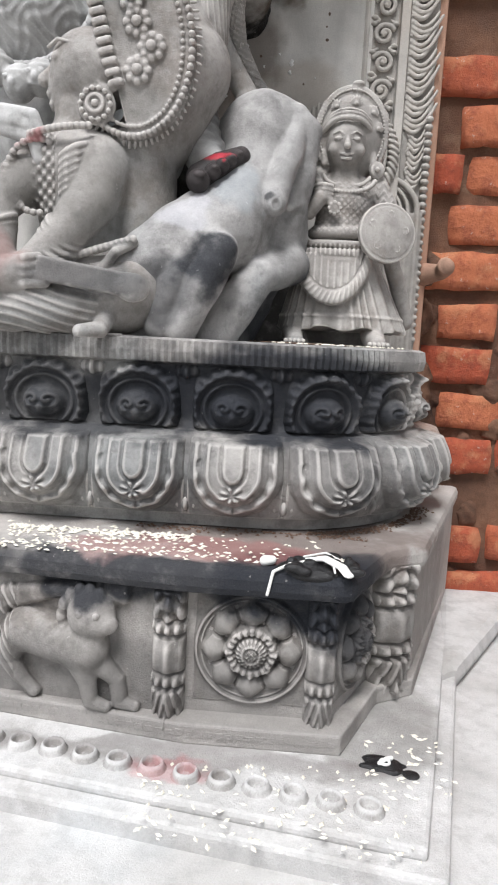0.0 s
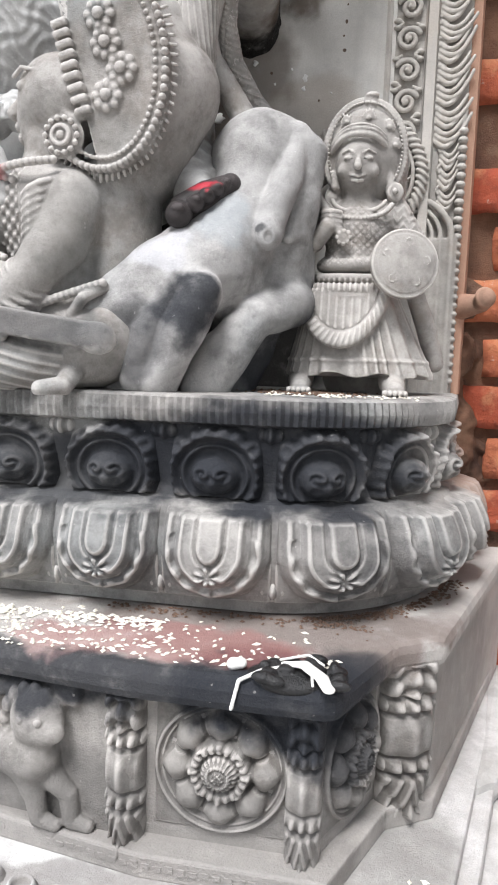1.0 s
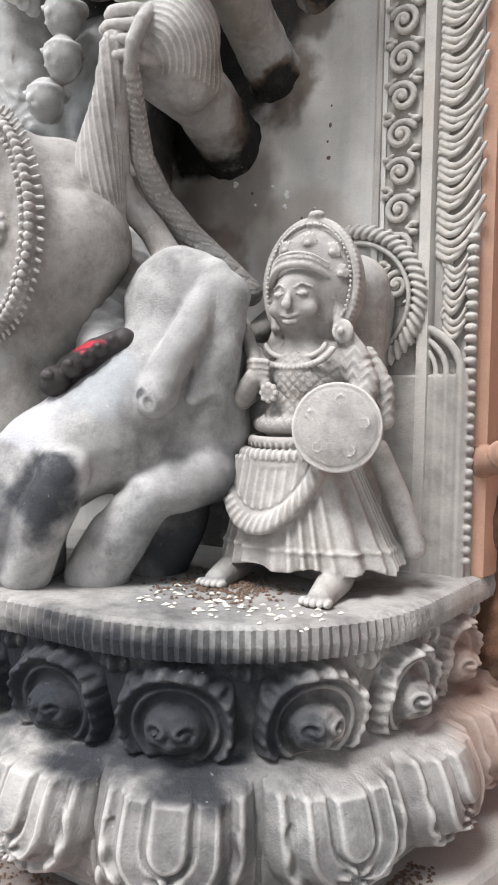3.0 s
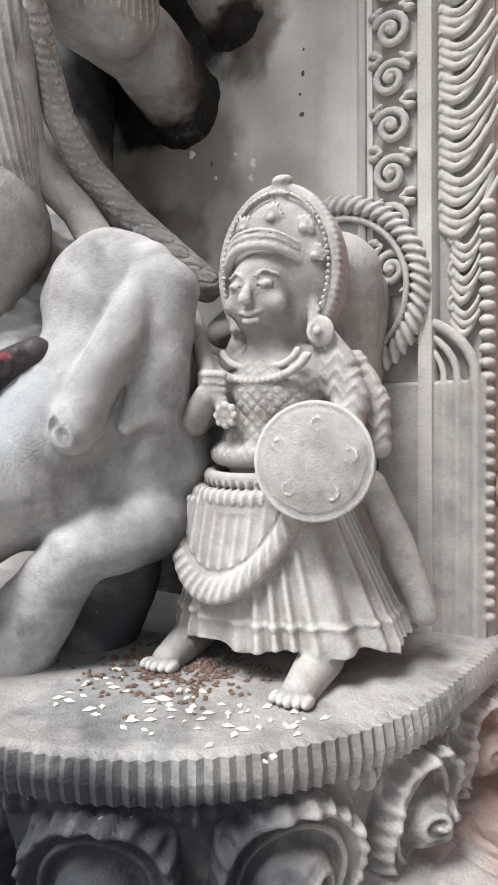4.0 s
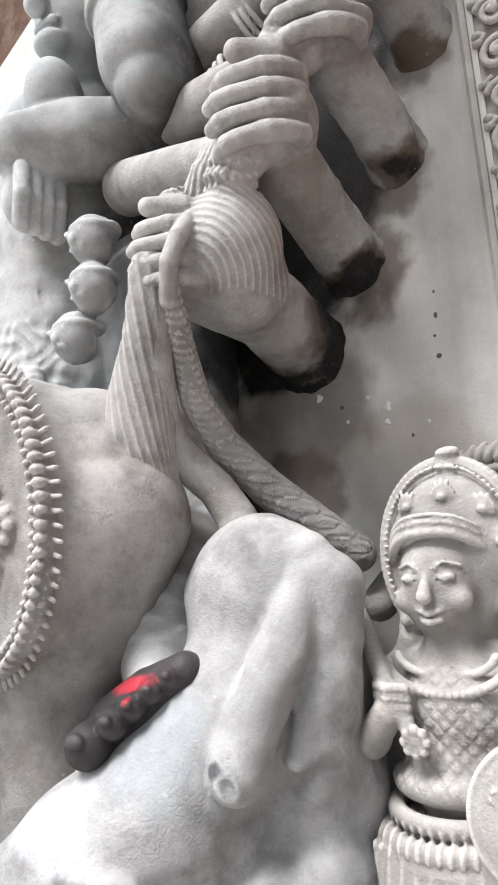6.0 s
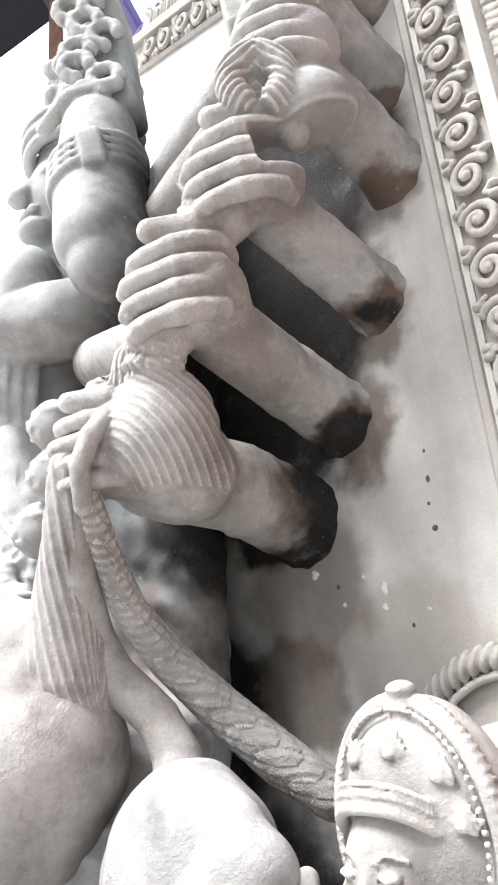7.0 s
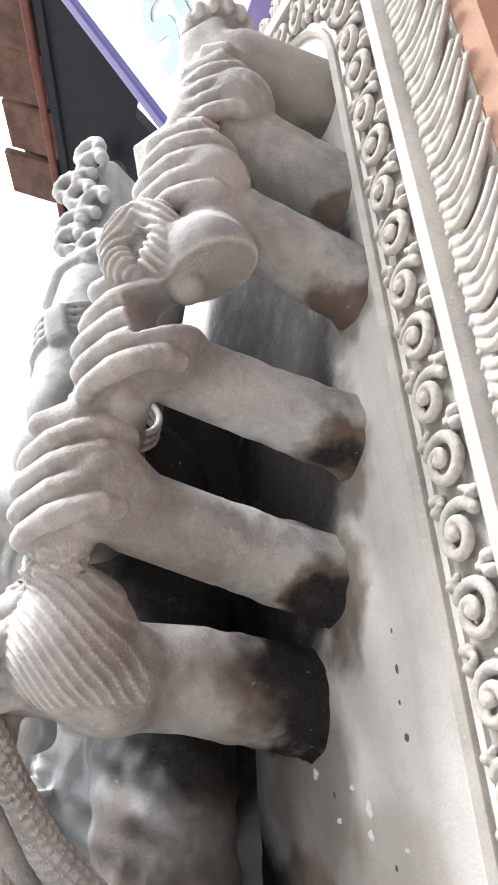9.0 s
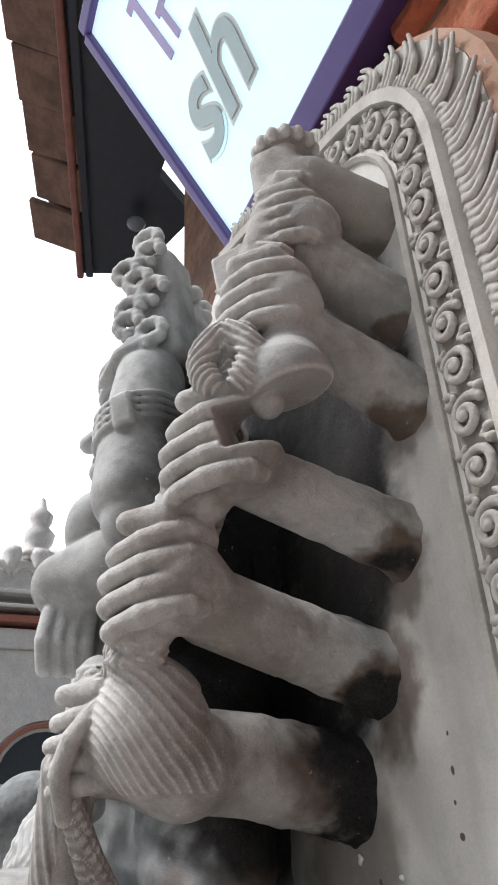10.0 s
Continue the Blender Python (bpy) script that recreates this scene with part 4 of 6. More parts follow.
        q = [sum(st[j, i] * q[j] for j in range(3)) for i in range(3)]
        r = np.sqrt(q[0] ** 2 + q[1] ** 2)
        return np.maximum(np.abs(q[2] + 2.6 * r ** 2) - 0.0052 + 0.0012 * np.exp(-((r - 0.0385) / 0.0012) ** 2), r - 0.043)
    c.press((-0.04, -0.225, 0.54), (0.075, -0.15, 0.655), shield, 0.0)
    for a in (0.15, 1.45, 2.7, 4.0, 5.25):
        q = np.array(sh) + st @ np.array((0.026 * math.cos(a), 0.026 * math.sin(a), 0.0036))
        c.ring(q, 0.0046, 0.0009, st, k=0.0004)
    # trailing end of the sash below the shield, feet, and the stone that joins the figure to the slab
    c.limb([(0.030, -0.115, 0.575), (0.048, -0.105, 0.53), (0.066, -0.095, 0.475)], [0.012, 0.013, 0.012], k=0.004)
    for q, y0 in ((-0.112, -0.150), (0.008, -0.160)):
        c.limb([(q, y0 + 0.02, 0.475), (q, y0, 0.448), (q + 0.004, y0 - 0.048, 0.438)], [0.018, 0.017, 0.012], k=0.004)
        for j in range(5):
            c.ball((q - 0.009 + 0.0062 * j, y0 - 0.060 + 0.0015 * abs(j - 2), 0.4365), (0.0038, 0.008, 0.0042), k=0.001)
    c.limb([(-0.035, -0.065, 0.46), (-0.035, -0.055, 0.60), (-0.025, -0.055, 0.75)], [0.055, 0.042, 0.042], k=0.010)
    c.limb([(-0.035, -0.012, 0.60), (-0.025, -0.012, 0.74)], [0.03, 0.034], k=0.010)
    c.limb([(-0.070, -0.030, 0.775), (-0.120, -0.040, 0.735), (-0.135, -0.07, 0.71)], [0.016, 0.018, 0.015], k=0.012)
    return c.mesh("guardian_statue")


tagged(link_mesh("guardian_statue", guardian(), m_statue), "small pale stone guardian figure with crown and round shield", "statue")


# ---------------------------------------------------------------- slain buffalo
def buffalo():
    c = Clay((-0.40, -0.42, 0.425), (-0.03, -0.06, 0.84), 0.0020)
    # rump, crease, arched trunk, shoulder
    c.ball((-0.176, -0.182, 0.722), (0.060, 0.052, 0.062), spin(0, 12, 0), k=0.006)
    c.limb([(-0.180, -0.185, 0.690), (-0.186, -0.205, 0.640), (-0.215, -0.238, 0.592), (-0.268, -0.272, 0.555), (-0.300, -0.285, 0.530)], [0.050, 0.056, 0.060, 0.056, 0.050], k=0.008)
    c.limb([(-0.150, -0.165, 0.66), (-0.150, -0.165, 0.58), (-0.175, -0.185, 0.545)], [0.048, 0.052, 0.048], k=0.014)
    c.limb([(-0.19, -0.19, 0.55), (-0.19, -0.17, 0.50), (-0.21, -0.17, 0.44)], [0.055, 0.045, 0.040], k=0.02)
    c.limb([(-0.30, -0.275, 0.52), (-0.31, -0.265, 0.45)], [0.046, 0.042], k=0.02)
    # folded hind leg: flat thigh with a beaded ridge, shank and hoof
    c.limb([(-0.165, -0.188, 0.752), (-0.128, -0.188, 0.748), (-0.112, -0.186, 0.728)], [0.034, 0.022, 0.020], k=0.008)
    c.limb([(-0.122, -0.200, 0.736), (-0.132, -0.220, 0.690), (-0.143, -0.240, 0.650), (-0.147, -0.250, 0.628)], [0.014, 0.019, 0.019, 0.020], k=0.005)
    c.ball((-0.148, -0.256, 0.620), (0.018, 0.017, 0.019), k=0.003)
    c.ball((-0.144, -0.274, 0.614), (0.006, 0.006, 0.008), k=0.002, cut=True)
    c.limb([(-0.110, -0.184, 0.73), (-0.116, -0.190, 0.66), (-0.140, -0.190, 0.585)], [0.022, 0.022, 0.030], k=0.008)
    for j in range(3):
        c.limb([(-0.106 - 0.006 * j, -0.196 - 0.006 * j, 0.71 - 0.012 * j), (-0.116 - 0.006 * j, -0.208 - 0.006 * j, 0.63 - 0.004 * j)], [0.005, 0.007], k=0.005)
    for i in range(22):
        w = i / 21
        c.ball((-0.116 - 0.012 * w, -0.207 - 0.020 * w, 0.742 - 0.052 * w), 0.0021, k=0.0006)
    # two bent forelegs: knees and thick shanks down to the pedestal
    c.limb([(-0.245, -0.285, 0.560), (-0.214, -0.308, 0.548)], [0.032, 0.024], k=0.006)
    c.limb([(-0.212, -0.308, 0.546), (-0.236, -0.312, 0.500), (-0.262, -0.308, 0.448)], [0.024, 0.027, 0.025], k=0.004)
    c.limb([(-0.248, -0.305, 0.550), (-0.272, -0.318, 0.500), (-0.288, -0.312, 0.447)], [0.020, 0.021, 0.020], k=0.004)
    c.limb([(-0.125, -0.195, 0.545), (-0.162, -0.240, 0.524)], [0.032, 0.024], k=0.008)
    c.limb([(-0.164, -0.240, 0.522), (-0.195, -0.248, 0.482), (-0.222, -0.250, 0.440)], [0.025, 0.031, 0.033], k=0.006)
    # neck stump and muzzle towards the kneeling figure
    c.ball((-0.335, -0.305, 0.520), (0.032, 0.032, 0.028), k=0.008)
    c.ball((-0.352, -0.322, 0.503), (0.014, 0.016, 0.013), k=0.004)
    # veins of a crack and soft hollows
    c.limb([(-0.190, -0.262, 0.600), (-0.186, -0.262, 0.575), (-0.192, -0.262, 0.552)], 0.0022, k=0.001, cut=True)
    c.ripple((-0.40, -0.42, 0.425), (-0.03, -0.06, 0.84), lambda x, y, z: 0.0012 * np.sin(x * 90 + 2 * np.sin(z * 60)) * np.sin(z * 80 + 2 * np.sin(y * 70)))
    return c.mesh("buffalo_statue")


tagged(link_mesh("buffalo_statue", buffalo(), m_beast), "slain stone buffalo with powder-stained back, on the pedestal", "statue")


# ---------------------------------------------------------------- kneeling figure with a sword
def kneeling():
    c = Clay((-0.62, -0.46, 0.425), (-0.20, -0.14, 0.985), 0.0020)
    # trunk, thighs, knees
    c.limb([(-0.40, -0.27, 0.50), (-0.405, -0.275, 0.58), (-0.415, -0.28, 0.645)], [0.062, 0.055, 0.058], k=0.015)
    c.limb([(-0.40, -0.28, 0.50), (-0.33, -0.30, 0.49)], [0.06, 0.05], k=0.015)
    c.limb([(-0.34, -0.31, 0.47), (-0.44, -0.36, 0.463), (-0.475, -0.365, 0.460)], [0.036, 0.034, 0.030], k=0.01)
    c.limb([(-0.52, -0.33, 0.47), (-0.60, -0.34, 0.46)], [0.035, 0.03], k=0.01)
    c.ripple((-0.50, -0.42, 0.43), (-0.36, -0.30, 0.50), lambda x, y, z: 0.0014 * np.sin((z + 0.25 * x) * 560 + np.sin(x * 60)))
    c.limb([(-0.355, -0.33, 0.47), (-0.350, -0.35, 0.45), (-0.352, -0.37, 0.437), (-0.372, -0.385, 0.434)], [0.016, 0.012, 0.011, 0.009], k=0.004)
    # vest with scale pattern and bead hems
    c.ripple((-0.50, -0.36, 0.58), (-0.425, -0.2, 0.69), lambda x, y, z: 0.0016 * (np.sin((x + z) * 420) + np.sin((x - z) * 420)))
    for i in range(18):
        a = 1.2 + 3.6 * i / 17
        c.ball((-0.445 + 0.040 * math.cos(a), -0.334, 0.625 + 0.045 * math.sin(a)), 0.0048, k=0.001)
    for i in range(12):
        w = i / 11
        c.ball((-0.455 + 0.075 * w, -0.335 - 0.01 * math.sin(w * 3), 0.675 + 0.012 * w), 0.005, k=0.0012)
    # sword arm
    c.limb([(-0.375, -0.30, 0.645), (-0.378, -0.325, 0.60), (-0.405, -0.345, 0.555), (-0.432, -0.36, 0.522)], [0.042, 0.034, 0.025, 0.022], k=0.010)
    for j in range(4):
        c.ring((-0.404 - 0.004 * j, -0.343 - 0.003 * j, 0.560 - 0.0085 * j), 0.025, 0.0042, spin(20, 38, 0), k=0.001)
    for j in range(6):
        c.limb([(-0.400 + 0.02 * math.sin(a), -0.318 - 0.03 * math.cos(a), 0.655 - 0.009 * j + 0.012 * math.sin(a)) for a in (-0.6, -0.1, 0.4, 0.9, 1.3)], 0.0045, k=0.002)
    c.ball((-0.442, -0.368, 0.505), (0.024, 0.024, 0.026), k=0.006)
    for j in range(4):
        c.limb([(-0.425 + 0.003 * j, -0.385, 0.520 - 0.010 * j), (-0.438, -0.395, 0.517 - 0.010 * j), (-0.456, -0.385, 0.514 - 0.010 * j)], 0.0062, k=0.0015)
    c.box((-0.365, -0.378, 0.499), (0.062, 0.006, 0.015), spin(0, 8, 10), soft=0.003, k=0.001)
    c.ball((-0.312, -0.372, 0.490), (0.022, 0.0075, 0.018), spin(0, 8, 10), k=0.002)
    c.limb([(-0.36, -0.335, 0.512), (-0.34, -0.345, 0.535), (-0.32, -0.33, 0.548)], [0.007, 0.0065, 0.006], k=0.001)
    for i in range(12):
        c.ball((-0.392 + 0.0065 * i, -0.345 + 0.0008 * i, 0.528 + 0.0022 * i), 0.0056, k=0.001)
    # other arm
    c.limb([(-0.46, -0.29, 0.645), (-0.50, -0.33, 0.59), (-0.485, -0.36, 0.53), (-0.47, -0.375, 0.50)], [0.034, 0.028, 0.022, 0.02], k=0.008)
    for j in range(3):
        c.ring((-0.496, -0.345, 0.565 - 0.009 * j), 0.027, 0.004, spin(10, -20, 0), k=0.001)
    c.limb([(-0.60, -0.37, 0.475), (-0.50, -0.385, 0.485), (-0.455, -0.385, 0.50)], [0.03, 0.026, 0.02], k=0.006)
    # head turned up and away, neck, face
    c.limb([(-0.41, -0.275, 0.67), (-0.405, -0.28, 0.72)], [0.036, 0.034], k=0.012)
    c.ball((-0.392, -0.282, 0.768), (0.054, 0.048, 0.052), spin(0, 25, 0), k=0.006)
    c.ball((-0.425, -0.280, 0.745), (0.024, 0.026, 0.026), k=0.012)
    c.limb([(-0.442, -0.28, 0.775), (-0.456, -0.28, 0.757)], [0.006, 0.009], k=0.004)
    c.limb([(-0.444, -0.29, 0.738), (-0.447, -0.275, 0.738)], 0.006, k=0.002)
    c.limb([(-0.440, -0.29, 0.725), (-0.443, -0.275, 0.725)], 0.006, k=0.002)
    c.ball((-0.424, -0.315, 0.775), (0.011, 0.006, 0.007), k=0.002)
    c.limb([(-0.440, -0.312, 0.786), (-0.425, -0.322, 0.792), (-0.408, -0.322, 0.788)], 0.0026, k=0.001)
    # tall crown: brow band, flowers, beaded outer border
    def cap(x, y, z):
        a, b = (x + 0.345) / 0.083, (z - 0.800) / 0.118
        r = np.sqrt((a * 0.92 + 0.30 * b) ** 2 + (b * 0.95 - 0.1 * a) ** 2)
        return np.maximum(np.maximum(np.abs(y + 0.272) - 0.042, (r - 1) * 0.08), (-0.385 + 0.28 * (0.86 - z) - x) * 0.9)
    c.press((-0.45, -0.33, 0.66), (-0.24, -0.22, 0.93), cap, 0.006)
    for i in range(9):
        w = i / 8
        c.box((-0.381 + 0.030 * w, -0.324 + 0.012 * abs(w - 0.6), 0.838 - 0.095 * w), (0.010, 0.007, 0.0042), spin(0, -16, 0), k=0.001)
    for q in ((-0.327, 0.816), (-0.308, 0.788), (-0.325, 0.760), (-0.335, 0.846)):
        for j in range(8):
            b = j / 8 * 6.283
            c.ball((q[0] + 0.0125 * math.cos(b), -0.316, q[1] + 0.0125 * math.sin(b)), (0.0062, 0.006, 0.0062), k=0.0012)
        c.ball((q[0], -0.320, q[1]), 0.007, k=0.001)
    for i in range(46):
        w = i / 45
        a = -2.3 + 3.75 * w
        ex, ez = -0.338 + 0.079 * math.cos(a) - 0.016 * math.sin(a), 0.798 + 0.116 * math.sin(a) + 0.012 * math.cos(a)
        c.ball((ex, -0.316, ez), (0.0046, 0.007, 0.0046), k=0.0008)
        c.limb([(ex, -0.311, ez), (ex + 0.011 * math.cos(a), -0.308, ez + 0.011 * math.sin(a))], 0.0021, k=0.0008)
        c.ball((ex - 0.012 * math.cos(a), -0.316, ez - 0.012 * math.sin(a)), 0.0030, k=0.0008)
    # ear and ear disc
    c.ring((-0.362, -0.318, 0.748), 0.012, 0.005, spin(90, 0, 0), k=0.002)
    c.ball((-0.375, -0.318, 0.716), (0.024, 0.009, 0.024), k=0.003)
    for i in range(14):
        b = i / 14 * 6.283
        c.ball((-0.375 + 0.019 * math.cos(b), -0.327, 0.716 + 0.019 * math.sin(b)), 0.0036, k=0.0008)
    c.ring((-0.375, -0.328, 0.716), 0.010, 0.003, spin(90, 0, 0), k=0.001)
    c.ball((-0.375, -0.328, 0.716), 0.005, k=0.001)
    # big smooth knot of hair behind the crown, and the block below it
    c.limb([(-0.298, -0.235, 0.855), (-0.282, -0.235, 0.79), (-0.31, -0.24, 0.705)], [0.048, 0.066, 0.050], k=0.015)
    c.limb([(-0.335, -0.25, 0.67), (-0.33, -0.25, 0.58), (-0.33, -0.25, 0.50)], [0.052, 0.05, 0.05], k=0.008)
    # strands of hair drawn up to the hand that holds them
    h = Clay((-0.33, -0.30, 0.72), (-0.17, -0.16, 1.0), 0.0014)
    h.limb([(-0.275, -0.225, 0.75), (-0.266, -0.222, 0.795), (-0.258, -0.224, 0.84), (-0.245, -0.230, 0.885), (-0.228, -0.238, 0.93), (-0.218, -0.240, 0.985)], [0.026, 0.036, 0.035, 0.026, 0.018, 0.016], k=0.01)
    h.ripple((-0.33, -0.32, 0.74), (-0.17, -0.16, 0.99), lambda x, y, z: 0.0007 * np.sin(np.arctan2(y + 0.21, x + 0.245 + 0.13 * (z - 0.9)) * 40 + (z - 0.9) * 25))
    return c, h


clay, hair = kneeling()
me = clay.mesh("kneeling_statue")
bm = bmesh.new()
bm.from_mesh(me)
bm.from_mesh(hair.mesh("strands"))
me = bpy.data.meshes.new("kneeling_statue")
bm.to_mesh(me)
bm.free()
tagged(link_mesh("kneeling_statue", me, m_figure), "kneeling grey stone warrior with ornate crown and short sword", "statue")


# ---------------------------------------------------------------- many-armed figure
AWAY, ACROSS = np.array((0.72, -0.69, 0.0)), np.array((0.69, 0.72, 0.0))


def fist(c, p, size=1.0, lean=0.0):
    """A closed hand round an upright staff: palm, three long fingers stacked below the forefinger, and a broad thumb on top."""
    p = np.array(p, float)
    c.ball(p + ACROSS * 0.016, np.array((0.030, 0.030, 0.037)) * size, k=0.010)
    for j in range(4):
        z = np.array((0, 0, (0.026 - 0.0182 * j) * size))
        reach = (0.030, 0.037, 0.036, 0.031)[j] * size
        pts = []
        for q in range(9):
            a = 0.15 + 2.75 * q / 8
            wide = 0.036 if a < 1.57 else reach + 0.002
            pts.append(p + ACROSS * wide * size * math.cos(a) + AWAY * 0.030 * size * math.sin(a) ** 0.7 + z + np.array((0, 0, (0.003 + 0.004 * lean) * math.cos(a) - 0.002 * math.sin(a))))
        c.limb(pts, [(0.0098 - 0.00035 * q + 0.0007 * math.sin(q * 2.1)) * size for q in range(9)], k=0.0012)
    up = np.array((0, 0, 0.040 * size))
    c.limb([p + ACROSS * 0.034 * size + up * 0.75, p + AWAY * 0.020 * size + ACROSS * 0.016 * size + up * 1.12, p - ACROSS * 0.016 * size + AWAY * 0.022 * size + up * 1.12], np.array((0.0135, 0.0125, 0.0095)) * size, k=0.003)


def roughen(c, lo, hi, size, amount):
    def fn(x, y, z):
        return amount * (np.sin(x * size + 2 * np.sin(z * size * 0.7)) * np.sin(y * size * 1.1 + 1.7 * np.sin(x * size * 0.6)) + 0.6 * np.sin(z * size * 1.9 + y * size))
    c.ripple(lo, hi, fn)


def arms():
    c = Clay((-0.36, -0.30, 0.88), (0.01, 0.02, 1.62), 0.0017)
    grips = [(-0.217, -0.222, 0.996), (-0.138, -0.194, 1.100), (-0.096, -0.162, 1.190), (-0.068, -0.128, 1.322), (-0.066, -0.100, 1.420)]
    ways = [((-0.205, -0.10, 0.985), (-0.226, 0.012, 0.967), 0.038), ((-0.152, -0.09, 1.073), (-0.164, 0.012, 1.048), 0.031), ((-0.098, -0.08, 1.166), (-0.103, 0.012, 1.143), 0.028),
            ((-0.062, -0.07, 1.292), (-0.062, 0.012, 1.254), 0.028), ((-0.064, -0.06, 1.392), (-0.062, 0.012, 1.352), 0.030)]
    # twisted staff between the grips
    c.limb([(-0.222, -0.232, 0.94), (-0.222, -0.228, 1.0), (-0.205, -0.222, 1.04)], [0.014, 0.016, 0.014], k=0.004)
    c.limb([(-0.160, -0.205, 1.05), (-0.125, -0.190, 1.140), (-0.098, -0.172, 1.195), (-0.080, -0.160, 1.245)], [0.020, 0.020, 0.019, 0.017], k=0.004)
    c.ripple((-0.20, -0.24, 1.03), (-0.06, -0.13, 1.24), lambda x, y, z: 0.0014 * np.sin(np.arctan2(y + 0.185, x + 0.122) * 9 + z * 420) * (np.abs(np.sin(z * 34.9 - 0.6)) > 0.72))
    # corded loop over the third hand
    for t in range(40):
        a = -0.95 + 5.0 * t / 39
        q = np.array((-0.074, -0.152, 1.258)) + ACROSS * 0.021 * math.cos(a) + np.array((0, 0, 0.024 * math.sin(a))) + AWAY * 0.022
        c.ball(q, 0.0108 + 0.0009 * math.sin(t * 2.4), k=0.0012)
    c.limb([(-0.082, -0.158, 1.225), (-0.070, -0.156, 1.285)], [0.015, 0.013], k=0.003)
    c.ripple((-0.12, -0.20, 1.215), (-0.035, -0.11, 1.30), lambda x, y, z: 0.0016 * np.sin((z + 0.9 * np.abs((x + 0.074) * 0.69 + (y + 0.152) * 0.72)) * 760))
    # severed head with combed hair beside the lowest hand, its forelock tied up
    c.ball((-0.176, -0.188, 1.008), (0.043, 0.042, 0.050), k=0.004)
    c.ball((-0.190, -0.160, 0.985), (0.044, 0.040, 0.040), k=0.008)
    def comb(x, y, z):
        across = (x + 0.176) * 0.69 + (y + 0.188) * 0.72
        return 0.0008 * np.sin(np.hypot(across + 0.055, z - 0.955) * 980)
    c.ripple((-0.235, -0.25, 0.965), (-0.125, -0.145, 1.065), comb)
    c.limb([(-0.200, -0.205, 1.035), (-0.178, -0.208, 1.060), (-0.158, -0.205, 1.078)], [0.014, 0.016, 0.011], k=0.004)
    c.ripple((-0.225, -0.23, 1.042), (-0.14, -0.18, 1.095), lambda x, y, z: 0.0013 * np.sin((x * 0.9 - z * 0.4) * 1000))
    for p, (m, b, r) in zip(grips, ways):
        p = np.array(p)
        c.limb([p + ACROSS * 0.022, p * 0.6 + np.array(m) * 0.4, m, b], [0.030, r * 0.98, r, r * 1.10], k=0.010)
        c.ball((b[0], 0.006, b[2]), (r * 1.2, 0.012, r * 1.2), k=0.010)
    roughen(c, (-0.36, -0.09, 0.86), (0.02, 0.02, 1.6), 190, 0.0008)
    for j, p in enumerate(grips):
        fist(c, p, (0.84, 1.0, 1.0, 0.95, 0.88)[j], (0, 1, 1, 0.5, 0)[j])
    # snake's coil across the lowest hand
    c.limb([(-0.186, -0.226, 1.02), (-0.184, -0.242, 1.00), (-0.190, -0.248, 0.978), (-0.200, -0.240, 0.952)], [0.007, 0.0075, 0.0075, 0.007], k=0.001)
    # upper arms that fan back from the shoulder
    for p, e in zip(grips[1:], ((-0.33, -0.15, 1.14), (-0.32, -0.13, 1.20), (-0.31, -0.12, 1.25), (-0.30, -0.11, 1.30))):
        c.limb([np.array(p) - ACROSS * 0.01 + (0, 0, -0.03), (np.array(p) + np.array(e)) / 2 + (0.0, -0.012, -0.02), e], [0.020, 0.023, 0.028], k=0.006)
    for q, z in ((0.55, 0), (0.55, 1)):
        p = np.array(grips[2 + z]) * q + np.array((-0.32, -0.13, 1.21)) * (1 - q)
        for j in range(3):
            c.ring(p + np.array((0.006 * j, 0, 0.004 * j - 0.016)), 0.0235, 0.003, spin(0, 70, 0), k=0.001)
    # bell-shaped block beside the loop: rounded back, flared lip, clapper
    c.limb([(-0.060, -0.112, 1.292), (-0.054, -0.116, 1.262), (-0.048, -0.120, 1.242)], [0.025, 0.029, 0.036], k=0.006)
    c.box((-0.046, -0.124, 1.212), (0.05, 0.05, 0.018), spin(10, -12, 46), soft=0.004, k=0.003, cut=True)
    c.ball((-0.058, -0.134, 1.226), (0.013, 0.013, 0.014), k=0.003)
    # hilts that stick out above the two upper hands
    c.limb([(-0.078, -0.140, 1.34), (-0.066, -0.115, 1.43), (-0.068, -0.100, 1.48)], [0.02, 0.02, 0.02], k=0.004)
    c.box((-0.088, -0.138, 1.378), (0.020, 0.018, 0.022), spin(0, -8, 40), soft=0.003, k=0.002)
    c.box((-0.054, -0.122, 1.378), (0.015, 0.011, 0.011), spin(20, 30, 40), soft=0.003, k=0.002)
    c.box((-0.050, -0.098, 1.474), (0.016, 0.012, 0.012), spin(20, 30, 40), soft=0.003, k=0.002)
    # mask at the top of the staff: bearded block, band of teeth, flat cap
    c.box((-0.076, -0.094, 1.500), (0.026, 0.026, 0.042), spin(0, -4, 44), soft=0.014, k=0.004)
    c.ring((-0.074, -0.088, 1.552), 0.026, 0.007, spin(8, 0, 0), k=0.002)
    for i in range(14):
        b = i / 14 * 6.283
        c.ball((-0.074 + 0.030 * math.cos(b), -0.088 + 0.030 * math.sin(b), 1.550), (0.0065, 0.0065, 0.0095), k=0.0012)
    c.limb([(-0.074, -0.086, 1.555), (-0.074, -0.082, 1.568)], [0.027, 0.020], k=0.004)
    c.limb([(-0.066, -0.07, 1.495), (-0.056, 0.01, 1.462)], [0.034, 0.036], k=0.008)
    return c


c = arms()
snake = Clay((-0.30, -0.28, 0.72), (-0.10, -0.06, 1.02), 0.0016)
